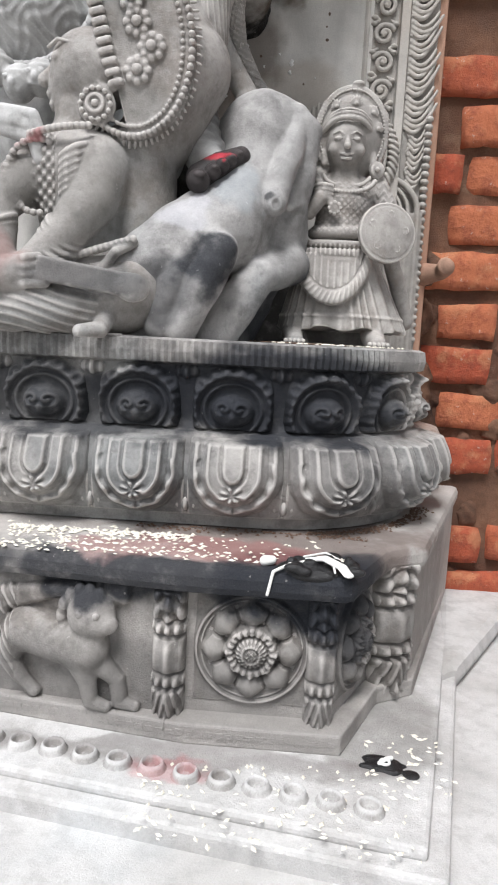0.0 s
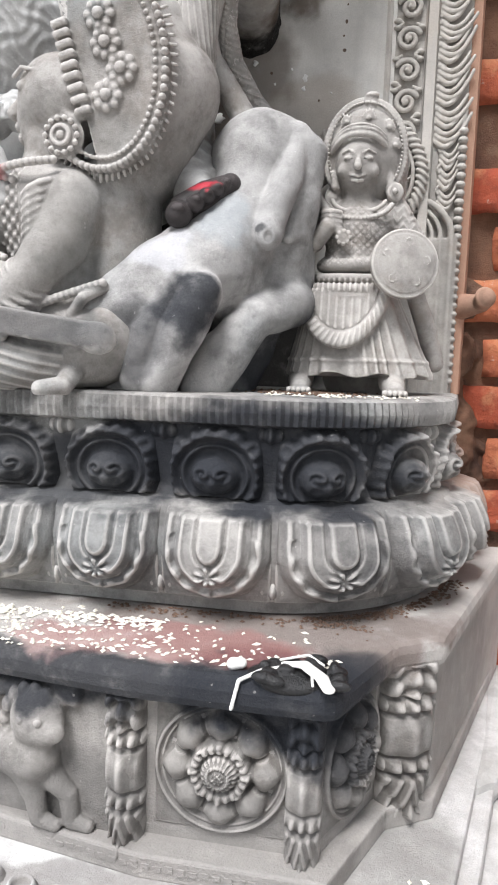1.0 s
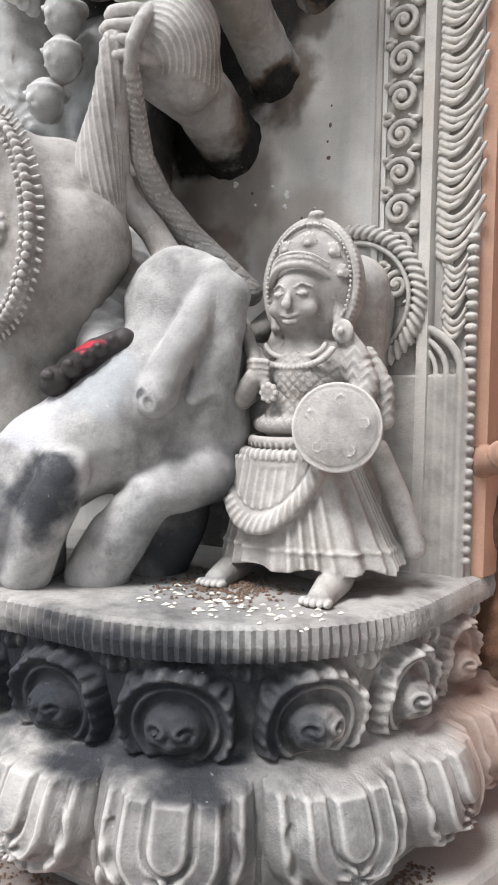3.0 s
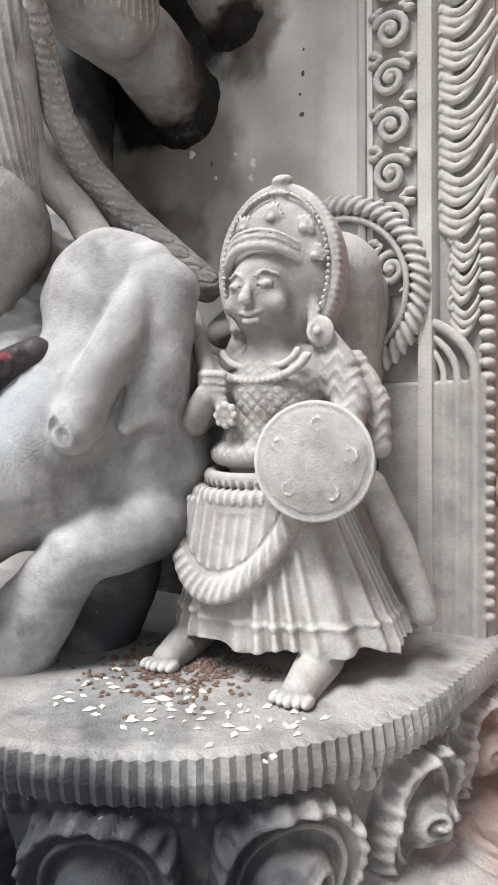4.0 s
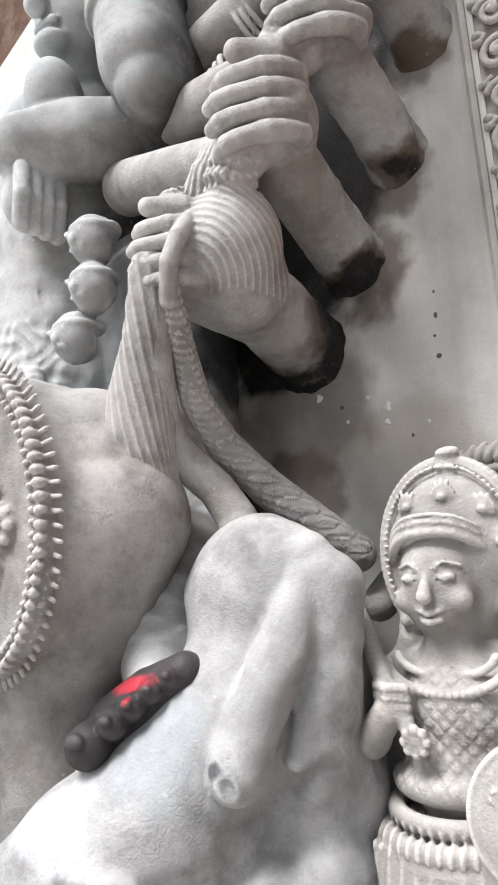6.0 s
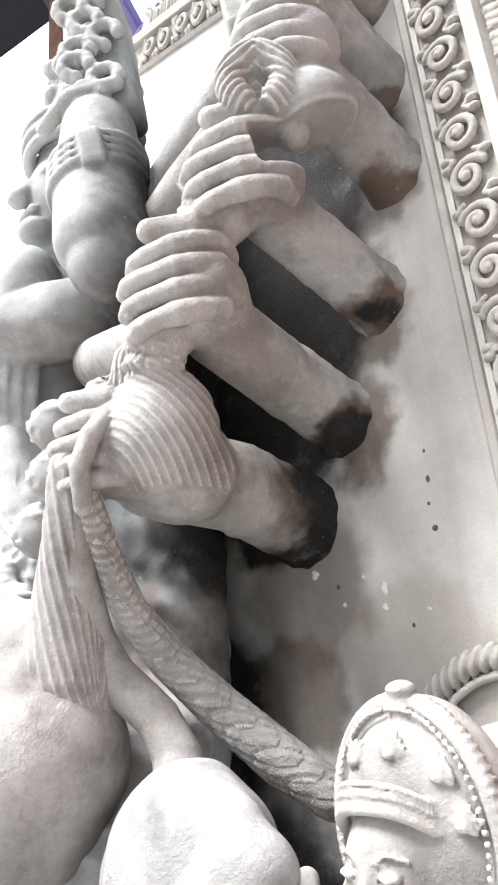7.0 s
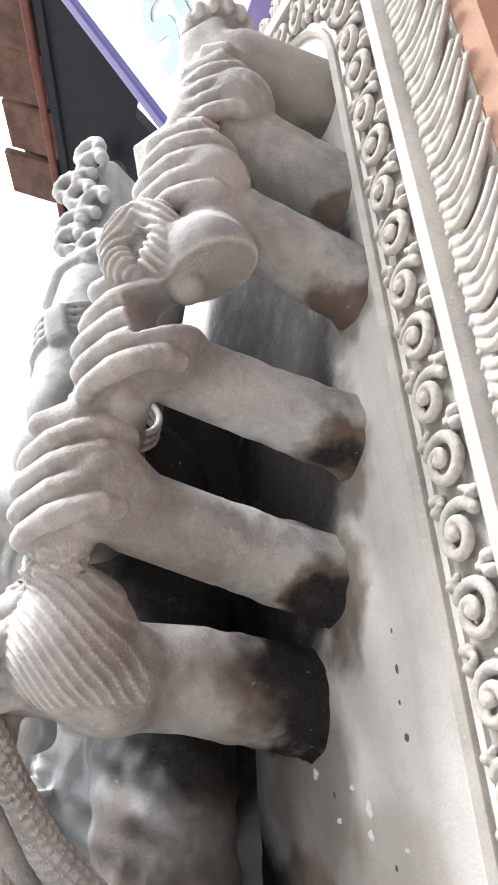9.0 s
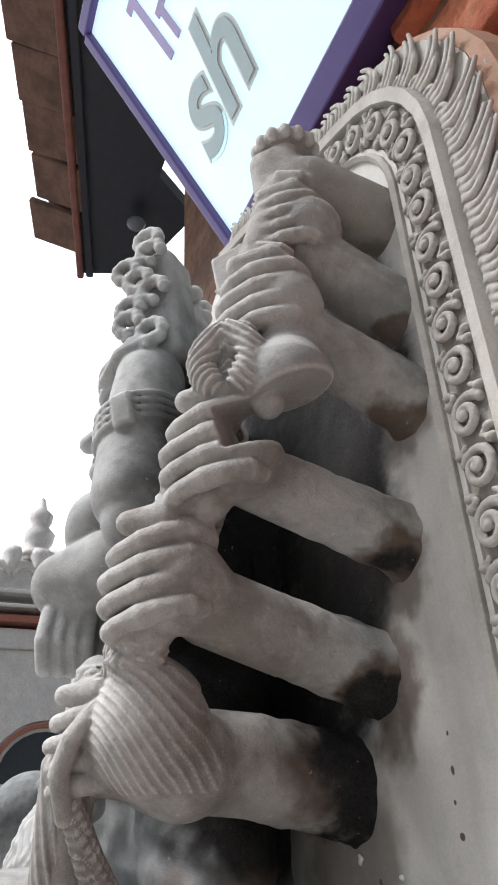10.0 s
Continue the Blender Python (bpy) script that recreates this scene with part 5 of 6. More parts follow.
snake.limb([(-0.202, -0.236, 0.960), (-0.208, -0.220, 0.925), (-0.218, -0.195, 0.885), (-0.216, -0.165, 0.850), (-0.195, -0.135, 0.812), (-0.165, -0.112, 0.778), (-0.140, -0.09, 0.752)], [0.0095, 0.011, 0.013, 0.015, 0.0165, 0.0175, 0.016], k=0.004)
snake.ripple((-0.30, -0.28, 0.72), (-0.10, -0.06, 1.02), lambda x, y, z: 0.0018 * np.exp(-(np.minimum(np.abs(np.sin((x - y + z) * 300)), np.abs(np.sin((x - y - z) * 300))) / 0.22) ** 2))
tail = Clay((-0.31, -0.27, 0.72), (-0.13, -0.13, 1.0), 0.002)
tail.limb([(-0.188, -0.176, 0.755), (-0.200, -0.172, 0.785), (-0.216, -0.176, 0.811), (-0.238, -0.198, 0.842), (-0.242, -0.210, 0.866), (-0.224, -0.232, 0.906), (-0.214, -0.238, 0.975)], [0.022, 0.0165, 0.0155, 0.016, 0.0155, 0.0135, 0.012], k=0.006)
tagged(link_mesh("serpent_statue", snake.mesh("serpent_statue"), m_figure), "scaly stone serpent hanging beside the buffalo's tail", "statue")


def goddess():
    c = Clay((-0.80, -0.36, 0.62), (-0.18, 0.02, 1.72), 0.0030)
    c.limb([(-0.50, -0.08, 0.72), (-0.48, -0.10, 0.95), (-0.46, -0.11, 1.10), (-0.45, -0.11, 1.24)], [0.11, 0.115, 0.09, 0.10], k=0.02)
    c.limb([(-0.45, -0.0, 0.8), (-0.45, -0.0, 1.3)], [0.10, 0.12], k=0.02)
    c.limb([(-0.36, -0.08, 0.72), (-0.33, -0.09, 0.90), (-0.34, -0.09, 1.05)], [0.06, 0.06, 0.07], k=0.02)
    # raised upper arm with an armlet
    c.limb([(-0.300, -0.165, 1.395), (-0.287, -0.172, 1.32), (-0.268, -0.182, 1.235), (-0.262, -0.182, 1.205)], [0.040, 0.047, 0.046, 0.036], k=0.010)
    for j in range(4):
        c.ring((-0.283, -0.176, 1.302 + 0.009 * j), 0.0485, 0.0042, spin(6, -10, 0), k=0.001)
    c.box((-0.245, -0.205, 1.315), (0.012, 0.008, 0.020), spin(0, -10, 45), k=0.001)
    c.limb([(-0.27, -0.15, 1.22), (-0.30, -0.10, 1.18), (-0.36, -0.08, 1.15)], [0.04, 0.05, 0.06], k=0.02)
    # curled locks above the arm
    c.box((-0.312, -0.150, 1.505), (0.036, 0.030, 0.085), spin(0, -6, 40), soft=0.012, k=0.004)
    rr = random.Random(2)
    for i in range(9):
        z = 1.425 + 0.021 * i
        w = 0.020 * math.sin(i * 1.9)
        for j in range(8):
            a = j / 7 * 4.6
            q = np.array((-0.300, -0.172, z)) + ACROSS * (w + 0.015 * math.cos(a)) + AWAY * (0.022 - 0.004 * j / 7) + np.array((0, 0, 0.013 * math.sin(a)))
            c.ball(q, (0.0085, 0.0085, 0.0075), k=0.002)
    c.limb([(-0.34, -0.21, 1.41), (-0.30, -0.20, 1.425), (-0.262, -0.165, 1.435)], [0.008, 0.010, 0.008], k=0.002)
    # head, crown
    c.limb([(-0.41, -0.10, 1.26), (-0.405, -0.12, 1.34)], [0.05, 0.048], k=0.015)
    c.ball((-0.395, -0.145, 1.370), (0.060, 0.056, 0.072), k=0.012)
    c.limb([(-0.398, -0.196, 1.382), (-0.400, -0.212, 1.358)], [0.007, 0.012], k=0.005)
    c.ball((-0.398, -0.192, 1.322), (0.022, 0.018, 0.014), k=0.008)
    c.limb([(-0.410, -0.200, 1.340), (-0.385, -0.200, 1.340)], 0.006, k=0.003)
    for s in (-1, 1):
        c.ball((-0.397 + 0.027 * s, -0.190, 1.385), (0.016, 0.009, 0.008), k=0.003)
    for z, r in ((1.43, 0.064), (1.445, 0.066), (1.46, 0.066)):
        c.ring((-0.39, -0.135, z), r, 0.007, k=0.002)
    c.limb([(-0.39, -0.125, 1.44), (-0.39, -0.115, 1.53), (-0.39, -0.105, 1.59)], [0.062, 0.056, 0.035], k=0.01)
    for i in range(36):
        a, z = i * 2.4, 1.47 + 0.004 * i
        c.ball((-0.39 + 0.052 * math.cos(a), -0.12 + 0.052 * math.sin(a), z), 0.012, k=0.004)
    # forearm held forward, its hand, a shield-like petal
    c.limb([(-0.33, -0.13, 1.20), (-0.36, -0.185, 1.190), (-0.40, -0.225, 1.180)], [0.046, 0.042, 0.036], k=0.012)
    c.ball((-0.385, -0.200, 1.240), (0.030, 0.034, 0.048), spin(0, 0, 20), k=0.004)
    c.ball((-0.405, -0.215, 1.13), (0.03, 0.03, 0.035), k=0.01)
    for j in range(4):
        c.limb([(-0.385, -0.240 + 0.014 * j, 1.145), (-0.378, -0.245 + 0.014 * j, 1.115), (-0.388, -0.240 + 0.014 * j, 1.09)], 0.009, k=0.002)
    # garland of small heads
    for q in ((-0.338, -0.195, 1.068), (-0.338, -0.195, 1.020), (-0.362, -0.198, 0.975), (-0.438, -0.185, 0.885), (-0.405, -0.20, 0.91), (-0.475, -0.235, 0.775), (-0.505, -0.24, 0.765), (-0.445, -0.23, 0.79), (-0.54, -0.24, 0.785)):
        c.ball(q, (0.022, 0.022, 0.026), k=0.004)
        c.ball((q[0] - 0.004, q[1] - 0.019, q[2] - 0.004), (0.006, 0.007, 0.008), k=0.002)
        for s in (-1, 1):
            c.ball((q[0] - 0.004 + 0.009 * s, q[1] - 0.019, q[2] + 0.004), (0.005, 0.004, 0.003), k=0.001)
        c.limb([(q[0] - 0.010, q[1] - 0.018, q[2] - 0.013), (q[0] + 0.004, q[1] - 0.018, q[2] - 0.013)], 0.003, k=0.001)
        c.ring((q[0], q[1] + 0.003, q[2] + 0.010), 0.021, 0.004, k=0.001)
    # round patterned skirt with a twisted hem
    c.ball((-0.52, -0.15, 0.90), (0.115, 0.095, 0.105), k=0.006)
    c.ripple((-0.64, -0.27, 0.80), (-0.40, -0.15, 1.01), lambda x, y, z: 0.0022 * np.sin(x * 260 + 2 * np.sin(z * 120)) * np.sin(z * 240 + 2 * np.sin(x * 130)))
    for i in range(44):
        a = -2.9 + 3.4 * i / 43
        c.ball((-0.52 + 0.112 * math.cos(a), -0.205, 0.905 + 0.105 * math.sin(a)), (0.010, 0.010, 0.0052), spin(0, -math.degrees(a) + 45, 0), k=0.001)
    # bent hand above the kneeling figure's shoulder
    c.limb([(-0.56, -0.25, 0.72), (-0.51, -0.30, 0.70), (-0.475, -0.315, 0.695)], [0.02, 0.018, 0.014], k=0.006)
    for j in range(3):
        c.limb([(-0.50, -0.31, 0.71 - 0.012 * j), (-0.455, -0.325, 0.70 - 0.014 * j), (-0.445, -0.325, 0.675 - 0.014 * j)], 0.0085, k=0.002)
    # leg and foot set on the buffalo
    c.limb([(-0.30, -0.13, 0.79), (-0.268, -0.185, 0.722), (-0.252, -0.210, 0.692)], [0.052, 0.038, 0.030], k=0.012)
    roughen(c, (-0.33, -0.26, 0.70), (-0.2, -0.1, 0.80), 160, 0.0022)
    roughen(c, (-0.44, -0.19, 0.80), (-0.24, 0.02, 1.10), 110, 0.0016)
    c.ring((-0.258, -0.200, 0.702), 0.034, 0.008, spin(35, 0, 0), k=0.002)
    c.limb([(-0.246, -0.225, 0.676), (-0.230, -0.244, 0.668)], [0.026, 0.019], k=0.008)
    return c


g = goddess()
toes = Clay((-0.31, -0.35, 0.60), (-0.135, -0.20, 0.72), 0.0016)
toes.limb([(-0.246, -0.262, 0.645), (-0.222, -0.254, 0.664), (-0.196, -0.246, 0.680)], [0.022, 0.019, 0.013], k=0.004)
for q, r in (((-0.247, -0.290, 0.636), 0.0155), ((-0.229, -0.284, 0.650), 0.0105), ((-0.218, -0.276, 0.660), 0.0095), ((-0.208, -0.268, 0.669), 0.0088), ((-0.199, -0.259, 0.677), 0.0078)):
    toes.limb([(q[0] - 0.002, q[1] + 0.022, q[2] + 0.006), q], [r * 0.9, r], k=0.0012)
    toes.ball((q[0] + 0.003, q[1] - r * 0.85, q[2] + r * 0.35), (r * 0.5, r * 0.3, r * 0.35), k=0.0006)
bm = bmesh.new()
body_mesh = g.mesh("a")
for made in (body_mesh, c.mesh("b"), tail.mesh("d")):
    bm.from_mesh(made)
bm.faces.ensure_lookup_table()
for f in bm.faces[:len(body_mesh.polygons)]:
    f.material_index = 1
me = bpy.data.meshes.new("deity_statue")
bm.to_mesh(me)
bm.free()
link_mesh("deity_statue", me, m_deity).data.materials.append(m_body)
tagged(bpy.data.objects["deity_statue"], "many-armed grey stone deity gripping weapons and hair", "statue")
m_foot = stone("foot_stone", (0.075, 0.065, 0.065), (0.03, 0.027, 0.027), rough=0.45, edge_pale=0.5, top_pale=0.1, patches=[(RED, (-0.222, -0.285, 0.668), (0.022, 0.04, 0.014), 1.0)])
tagged(link_mesh("deity_foot_statue", toes.mesh("deity_foot_statue"), m_foot), "dark oiled stone toes with red powder, on the buffalo", "statue")


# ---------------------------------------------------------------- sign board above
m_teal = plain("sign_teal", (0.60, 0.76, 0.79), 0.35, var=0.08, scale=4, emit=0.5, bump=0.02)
m_purple = plain("sign_purple", (0.10, 0.07, 0.25), 0.4, var=0.1)
m_letter = plain("sign_letter", (0.47, 0.60, 0.63), 0.4, var=0.08, scale=6)
m_letter_edge = plain("letter_edge", (0.75, 0.80, 0.80), 0.4, var=0.05)
m_violet = plain("sign_violet", (0.45, 0.38, 0.66), 0.4, var=0.1)
far_low, near_low, far_top = Vector((-0.507, 0.080, 1.80)), Vector((0.55, 0.080, 1.80)), Vector((-0.507, -0.212, 2.26))
across, upward = (near_low - far_low), (far_top - far_low)
ax, up = across.normalized(), upward.normalized()
up = (up - ax * up.dot(ax)).normalized()
out = ax.cross(up)
flat = Matrix((ax, up, out)).transposed().to_4x4()
flat.translation = far_low
WIDE, TALL = across.length, upward.length
shop_sign = thing("sign_board", "pale turquoise sign board with purple frame over the wall", "sign", at=(0.022, -0.05, 0.07))


def board(name, x0, x1, y0, y1, z0, z1, mat, label="", bevel=0.004):
    bm = bmesh.new()
    brick_box(bm, ((x0 + x1) / 2, (y0 + y1) / 2, (z0 + z1) / 2), ((x1 - x0) / 2, (y1 - y0) / 2, (z1 - z0) / 2), bevel=bevel)
    bmesh.ops.transform(bm, matrix=flat, verts=bm.verts)
    return part(name, bm, mat, shop_sign, label)


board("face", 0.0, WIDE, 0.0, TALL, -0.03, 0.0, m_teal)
board("frame_bar", -0.012, WIDE, -0.045, 0.0, -0.05, 0.02, m_purple)
board("frame_bar", -0.012, WIDE, TALL, TALL + 0.03, -0.05, 0.012, m_purple)
board("frame_bar", -0.022, 0.0, 0.0, TALL, -0.05, 0.012, m_purple)


def words(text, at, size, mat, name, lift, shear=0.25, grow=0.0, squeeze=1.0):
    cu = bpy.data.curves.new(name, "FONT")
    cu.body, cu.size, cu.shear, cu.extrude, cu.offset = text, size, shear, 0.001, grow
    tmp = bpy.data.objects.new(name, cu)
    me = bpy.data.meshes.new_from_object(tmp)
    bpy.data.objects.remove(tmp)
    me.transform(flat @ Matrix.Translation((at[0], at[1], lift)) @ Matrix.Diagonal((squeeze, 1, 1, 1)))
    return link_mesh(name, me, mat, shop_sign, "large slanted pale letters", smooth=False)


words("sh", (0.062, 0.118), 0.23, m_letter_edge, "letter_outline", 0.003, grow=0.009)
words("sh", (0.062, 0.118), 0.23, m_letter, "lettering", 0.006, grow=0.003)
for q in ((0.19, 0.435, 0.16, 0.016), (0.135, 0.30, 0.016, 0.135), (0.185, 0.36, 0.05, 0.014), (0.175, 0.30, 0.014, 0.06), (0.215, 0.36, 0.014, 0.075), (0.24, 0.31, 0.016, 0.125)):
    board("sign_stroke", q[0] - q[2] / 2, q[0] + q[2] / 2, q[1], q[1] + q[3], 0.001, 0.004, m_violet, bevel=0)

# ---------------------------------------------------------------- roof eave
m_tile = plain("old_clay_tile", (0.17, 0.10, 0.075), 0.9, var=0.5, scale=14, bump=0.4)
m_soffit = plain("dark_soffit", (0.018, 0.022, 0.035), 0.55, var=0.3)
m_gutter = plain("rust_gutter", (0.22, 0.075, 0.055), 0.5, var=0.35, scale=25)
m_lampglass = plain("lamp_glass", (0.12, 0.13, 0.15), 0.2, var=0.1)
eave = thing("roof_eave", "old tiled roof eave with dark soffit and rust-red gutter", "roof", at=(-0.005, -0.068, 0.04), kind="structure")
prism("soffit", [(-1.50, -0.04), (-1.44, 0.14), (-1.13, 0.24), (-1.02, 0.095), (0.9, 0.095), (0.9, -0.63)], 2.61, 2.66, m_soffit, eave, "near-black underside", bevel=0)
g0, g1 = Vector((-1.50, -0.043, 2.6)), Vector((1.0, -0.662, 2.6))
way = (g1 - g0).normalized()
side = Vector((0, 0, 1)).cross(way)
bm = bmesh.new()
m4 = Matrix((way, side, Vector((0, 0, 1)))).transposed().to_4x4()
m4.translation = (g0 + g1) / 2
brick_box(bm, (0, 0, 0), ((g1 - g0).length / 2, 0.011, 0.02), bevel=0.006)
bmesh.ops.transform(bm, matrix=m4, verts=bm.verts)
part("gutter", bm, m_gutter, eave, "thin rust-red gutter bar")
bm = bmesh.new()
brick_box(bm, (0, 0, 0), ((g1 - g0).length / 2, 0.012, 0.06), bevel=0.004)
bmesh.ops.transform(bm, matrix=Matrix.Translation(side * 0.030 + Vector((0, 0, 0.05))) @ m4, verts=bm.verts)
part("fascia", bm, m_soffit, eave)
rr = random.Random(8)
for row in range(3):
    for i in range(17):
        p = g0 + way * (0.20 + 0.165 * i + 0.08 * (row % 2) + rr.uniform(-0.008, 0.008)) - side * (0.062 - 0.05 * row + rr.uniform(-0.018, 0.012)) + Vector((0, 0, 0.022 + 0.035 * row))
        bm = bmesh.new()
        brick_box(bm, (0, 0, 0), (0.079, 0.075, 0.011), Matrix.Rotation(radians(-18 + rr.uniform(-4, 4)), 3, "X"), bevel=0.005)
        t4 = m4.copy()
        t4.translation = p
        bmesh.ops.transform(bm, matrix=t4, verts=bm.verts)
        part("roof_tile", bm, m_tile, eave)
bm = bmesh.new()
bmesh.ops.create_uvsphere(bm, u_segments=20, v_segments=12, radius=0.03, matrix=Matrix.Translation((-1.18, 0.0, 2.60)) @ Matrix.Diagonal((1, 1, 0.6, 1)))
lamp = part("ceiling_lamp", bm, m_lampglass, None, smooth=True)
tagged(lamp, "unlit round lamp under the dark soffit", "lamp")

# ---------------------------------------------------------------- temple across the square
m_white = stone("limewash", (0.78, 0.77, 0.75), (0.66, 0.63, 0.60), edge_pale=0.2, top_pale=0.1, bump=0.1)
m_redline = plain("red_band", (0.42, 0.17, 0.12), 0.8)
m_arch_shade = plain("arch_shade", (0.05, 0.06, 0.07), 0.8)
temple = thing("temple", "whitewashed domed temple with arcade and red bands", "temple")
temple.location = (0, 1.43, -0.45)


def turned(name, prof, at, mat, parent, label="", n=24):
    verts, k = [], len(prof)
    for i in range(n):
        a = i / n * 2 * math.pi
        verts += [(at[0] + r * math.cos(a), at[1] + r * math.sin(a), at[2] + z) for r, z in prof]
    faces = [(i * k + j, ((i + 1) % n) * k + j, ((i + 1) % n) * k + j + 1, i * k + j + 1) for i in range(n) for j in range(k - 1)]
    return link_mesh(name, grid_mesh(name, verts, faces), mat, parent, label)


bm = bmesh.new()
brick_box(bm, (-9.6, 0.4, 1.6), (0.6, 3.2, 2.25), bevel=0.02)
part("wall", bm, m_white, temple)
for z, h, d, mat in ((3.95, 0.10, 0.10, m_redline), (4.10, 0.05, 0.16, m_white), (4.30, 0.06, 0.12, m_white), (3.60, 0.05, 0.06, m_white), (2.02, 0.05, 0.07, m_white)):
    bm = bmesh.new()
    brick_box(bm, (-9.6, 0.4, z), (0.6 + d, 3.2 + d, h / 2), bevel=0.015)
    part("cornice", bm, mat, temple)
bm = bmesh.new()
brick_box(bm, (-9.75, 0.4, 4.55), (0.5, 3.0, 0.30), bevel=0.02)
part("parapet", bm, m_white, temple)


# Thin near-black panel on the wall paints the shade of an open arch.
def arch_panel(name, y, z, w, h, depth, mat):
    pts = [(y - w, z), (y + w, z)] + [(y + w * math.cos(a), z + h + w * math.sin(a)) for a in [math.pi * i / 12 for i in range(13)]]
    bm = bmesh.new()
    f = bm.faces.new([bm.verts.new((-9.0 + 0.004, p[0], p[1])) for p in pts])
    ext = bmesh.ops.extrude_face_region(bm, geom=[f])
    bmesh.ops.translate(bm, vec=(-depth, 0, 0), verts=[v for v in ext["geom"] if isinstance(v, bmesh.types.BMVert)])
    bmesh.ops.recalc_face_normals(bm, faces=bm.faces)
    return part(name, bm, mat, temple)


def arch_ring(y, z, w, mat, thick=0.07):
    verts, faces = [], []
    for i in range(21):
        a = math.pi * i / 20
        for r in (w, w + thick):
            for d in (0.0, 0.06):
                verts.append((-9.0 + d, y + r * math.cos(a), z + r * math.sin(a)))
    for i in range(20):
        b = i * 4
        faces += [(b, b + 4, b + 6, b + 2), (b + 1, b + 3, b + 7, b + 5), (b, b + 1, b + 5, b + 4), (b + 2, b + 6, b + 7, b + 3)]
    return link_mesh("arch_moulding", grid_mesh("arch_moulding", verts, faces), mat, temple, smooth=False)


for y in (-2.0, -0.5, 1.0):
    arch_panel("archway", y, 0.0, 0.52, 2.1, 0.02, m_arch_shade)
    arch_ring(y, 2.1, 0.56, m_redline, 0.05)
    arch_ring(y, 2.1, 0.64, m_white, 0.10)
for i in range(11):
    y = -2.4 + 0.36 * i
    arch_ring(y, 4.52, 0.12, m_white, 0.045)
    turned("baluster", [(0.0, 0.0), (0.10, 0.02), (0.07, 0.12), (0.13, 0.26), (0.10, 0.36), (0.0, 0.40)], (-9.15, y + 0.18, 4.62), m_white, temple, n=14)
turned("dome", [(1.25, 0.0), (1.25, 0.12), (1.1, 0.4), (0.75, 0.62), (0.35, 0.75), (0.0, 0.8)], (-10.6, -0.8, 4.7), m_white, temple, n=36)
turned("finial", [(0.0, 0.0), (0.26, 0.02), (0.26, 0.10), (0.14, 0.18), (0.20, 0.28), (0.22, 0.40), (0.12, 0.52), (0.16, 0.60), (0.17, 0.70), (0.07, 0.80), (0.04, 0.95), (0.0, 1.0)], (-9.4, -0.80, 4.9), m_white, temple, n=20)

# dark lion statue on its own pedestal farther along the ledge
c = Clay((-2.7, -0.75, 0.55), (-1.85, 0.1, 1.25), 0.010)
c.limb([(-2.3, -0.35, 0.6), (-2.3, -0.33, 0.85), (-2.28, -0.38, 1.02)], [0.17, 0.15, 0.13], k=0.04)
c.ball((-2.27, -0.42, 1.08), (0.12, 0.13, 0.12), k=0.03)
c.ball((-2.26, -0.52, 1.05), (0.07, 0.07, 0.06), k=0.02)
for i in range(30):
    a = i * 2.4
    c.ball((-2.27 + 0.13 * math.cos(a), -0.36 + 0.08 * math.sin(a), 0.86 + 0.011 * i), 0.035, k=0.006)
for s in (-0.09, 0.09):
    c.limb([(-2.28 + s, -0.44, 0.9), (-2.28 + s, -0.5, 0.62)], [0.06, 0.05], k=0.02)
far_lion = c.mesh("lion_statue")
far_lion.transform(Matrix.Translation((0, 0.42, -0.04)))
tagged(link_mesh("lion_statue", far_lion, stone("dark_stone", (0.22, 0.23, 0.23), (0.10, 0.105, 0.11))), "dark grey stone lion seated on a block", "statue")
lion_block = prism("lion_pedestal", [(-2.7, -0.38), (-1.9, -0.38), (-1.9, 0.52), (-2.7, 0.52)], -0.5, 0.56, m_plinth, bevel=0.02)
tagged(lion_block, "plain grey stone block under the lion", "pedestal")

# ---------------------------------------------------------------- offerings and dirt
rr = random.Random(21)


def grains(name, label, spots, mat, count_size=(0.0042, 0.0022, 0.0016)):
    verts, faces = [], []
    base_v = [(1, 0, 0), (-1, 0, 0), (0, 1, 0), (0, -1, 0), (0, 0, 1), (0, 0, -0.6)]
    base_f = [(0, 2, 4), (2, 1, 4), (1, 3, 4), (3, 0, 4), (2, 0, 5), (1, 2, 5), (3, 1, 5), (0, 3, 5)]
    for x, y, z in spots:
        a, k, s = rr.uniform(0, 6.28), len(verts), rr.uniform(0.6, 1.35)
        for v in base_v:
            p = (v[0] * count_size[0] * s, v[1] * count_size[1] * s, v[2] * count_size[2] * s)
            verts.append((x + p[0] * math.cos(a) - p[1] * math.sin(a), y + p[0] * math.sin(a) + p[1] * math.cos(a), z + p[2] + 0.0008))
        faces += [tuple(i + k for i in f) for f in base_f]
    ob = link_mesh(name, grid_mesh(name, verts, faces), mat, smooth=False)
    return tagged(ob, label, "offering", kind="stuff")


m_rice = plain("rice", (0.80, 0.76, 0.66), 0.6, var=0.15, scale=200)
m_crumb = plain("crumb", (0.16, 0.10, 0.07), 0.9, var=0.4, scale=200)
spots = []
for i in range(520):
    x = rr.gauss(-0.38, 0.2)
    if -1.1 < x < -0.03:
        spots.append((x, -0.36 - 0.12 * rr.random() ** 0.6 - 0.01, TOPZ))
for i in range(260):
    spots.append((rr.uniform(-0.45, -0.22), -0.395 - abs(rr.gauss(0, 0.014)), TOPZ + 0.001 * rr.random()))
for i in range(140):
    spots.append((rr.uniform(-0.25, 0.03), rr.uniform(-0.67, -0.53), -0.02))
for i in range(50):
    spots.append((rr.uniform(0.0, 0.09), rr.uniform(-0.58, -0.45), -0.02))
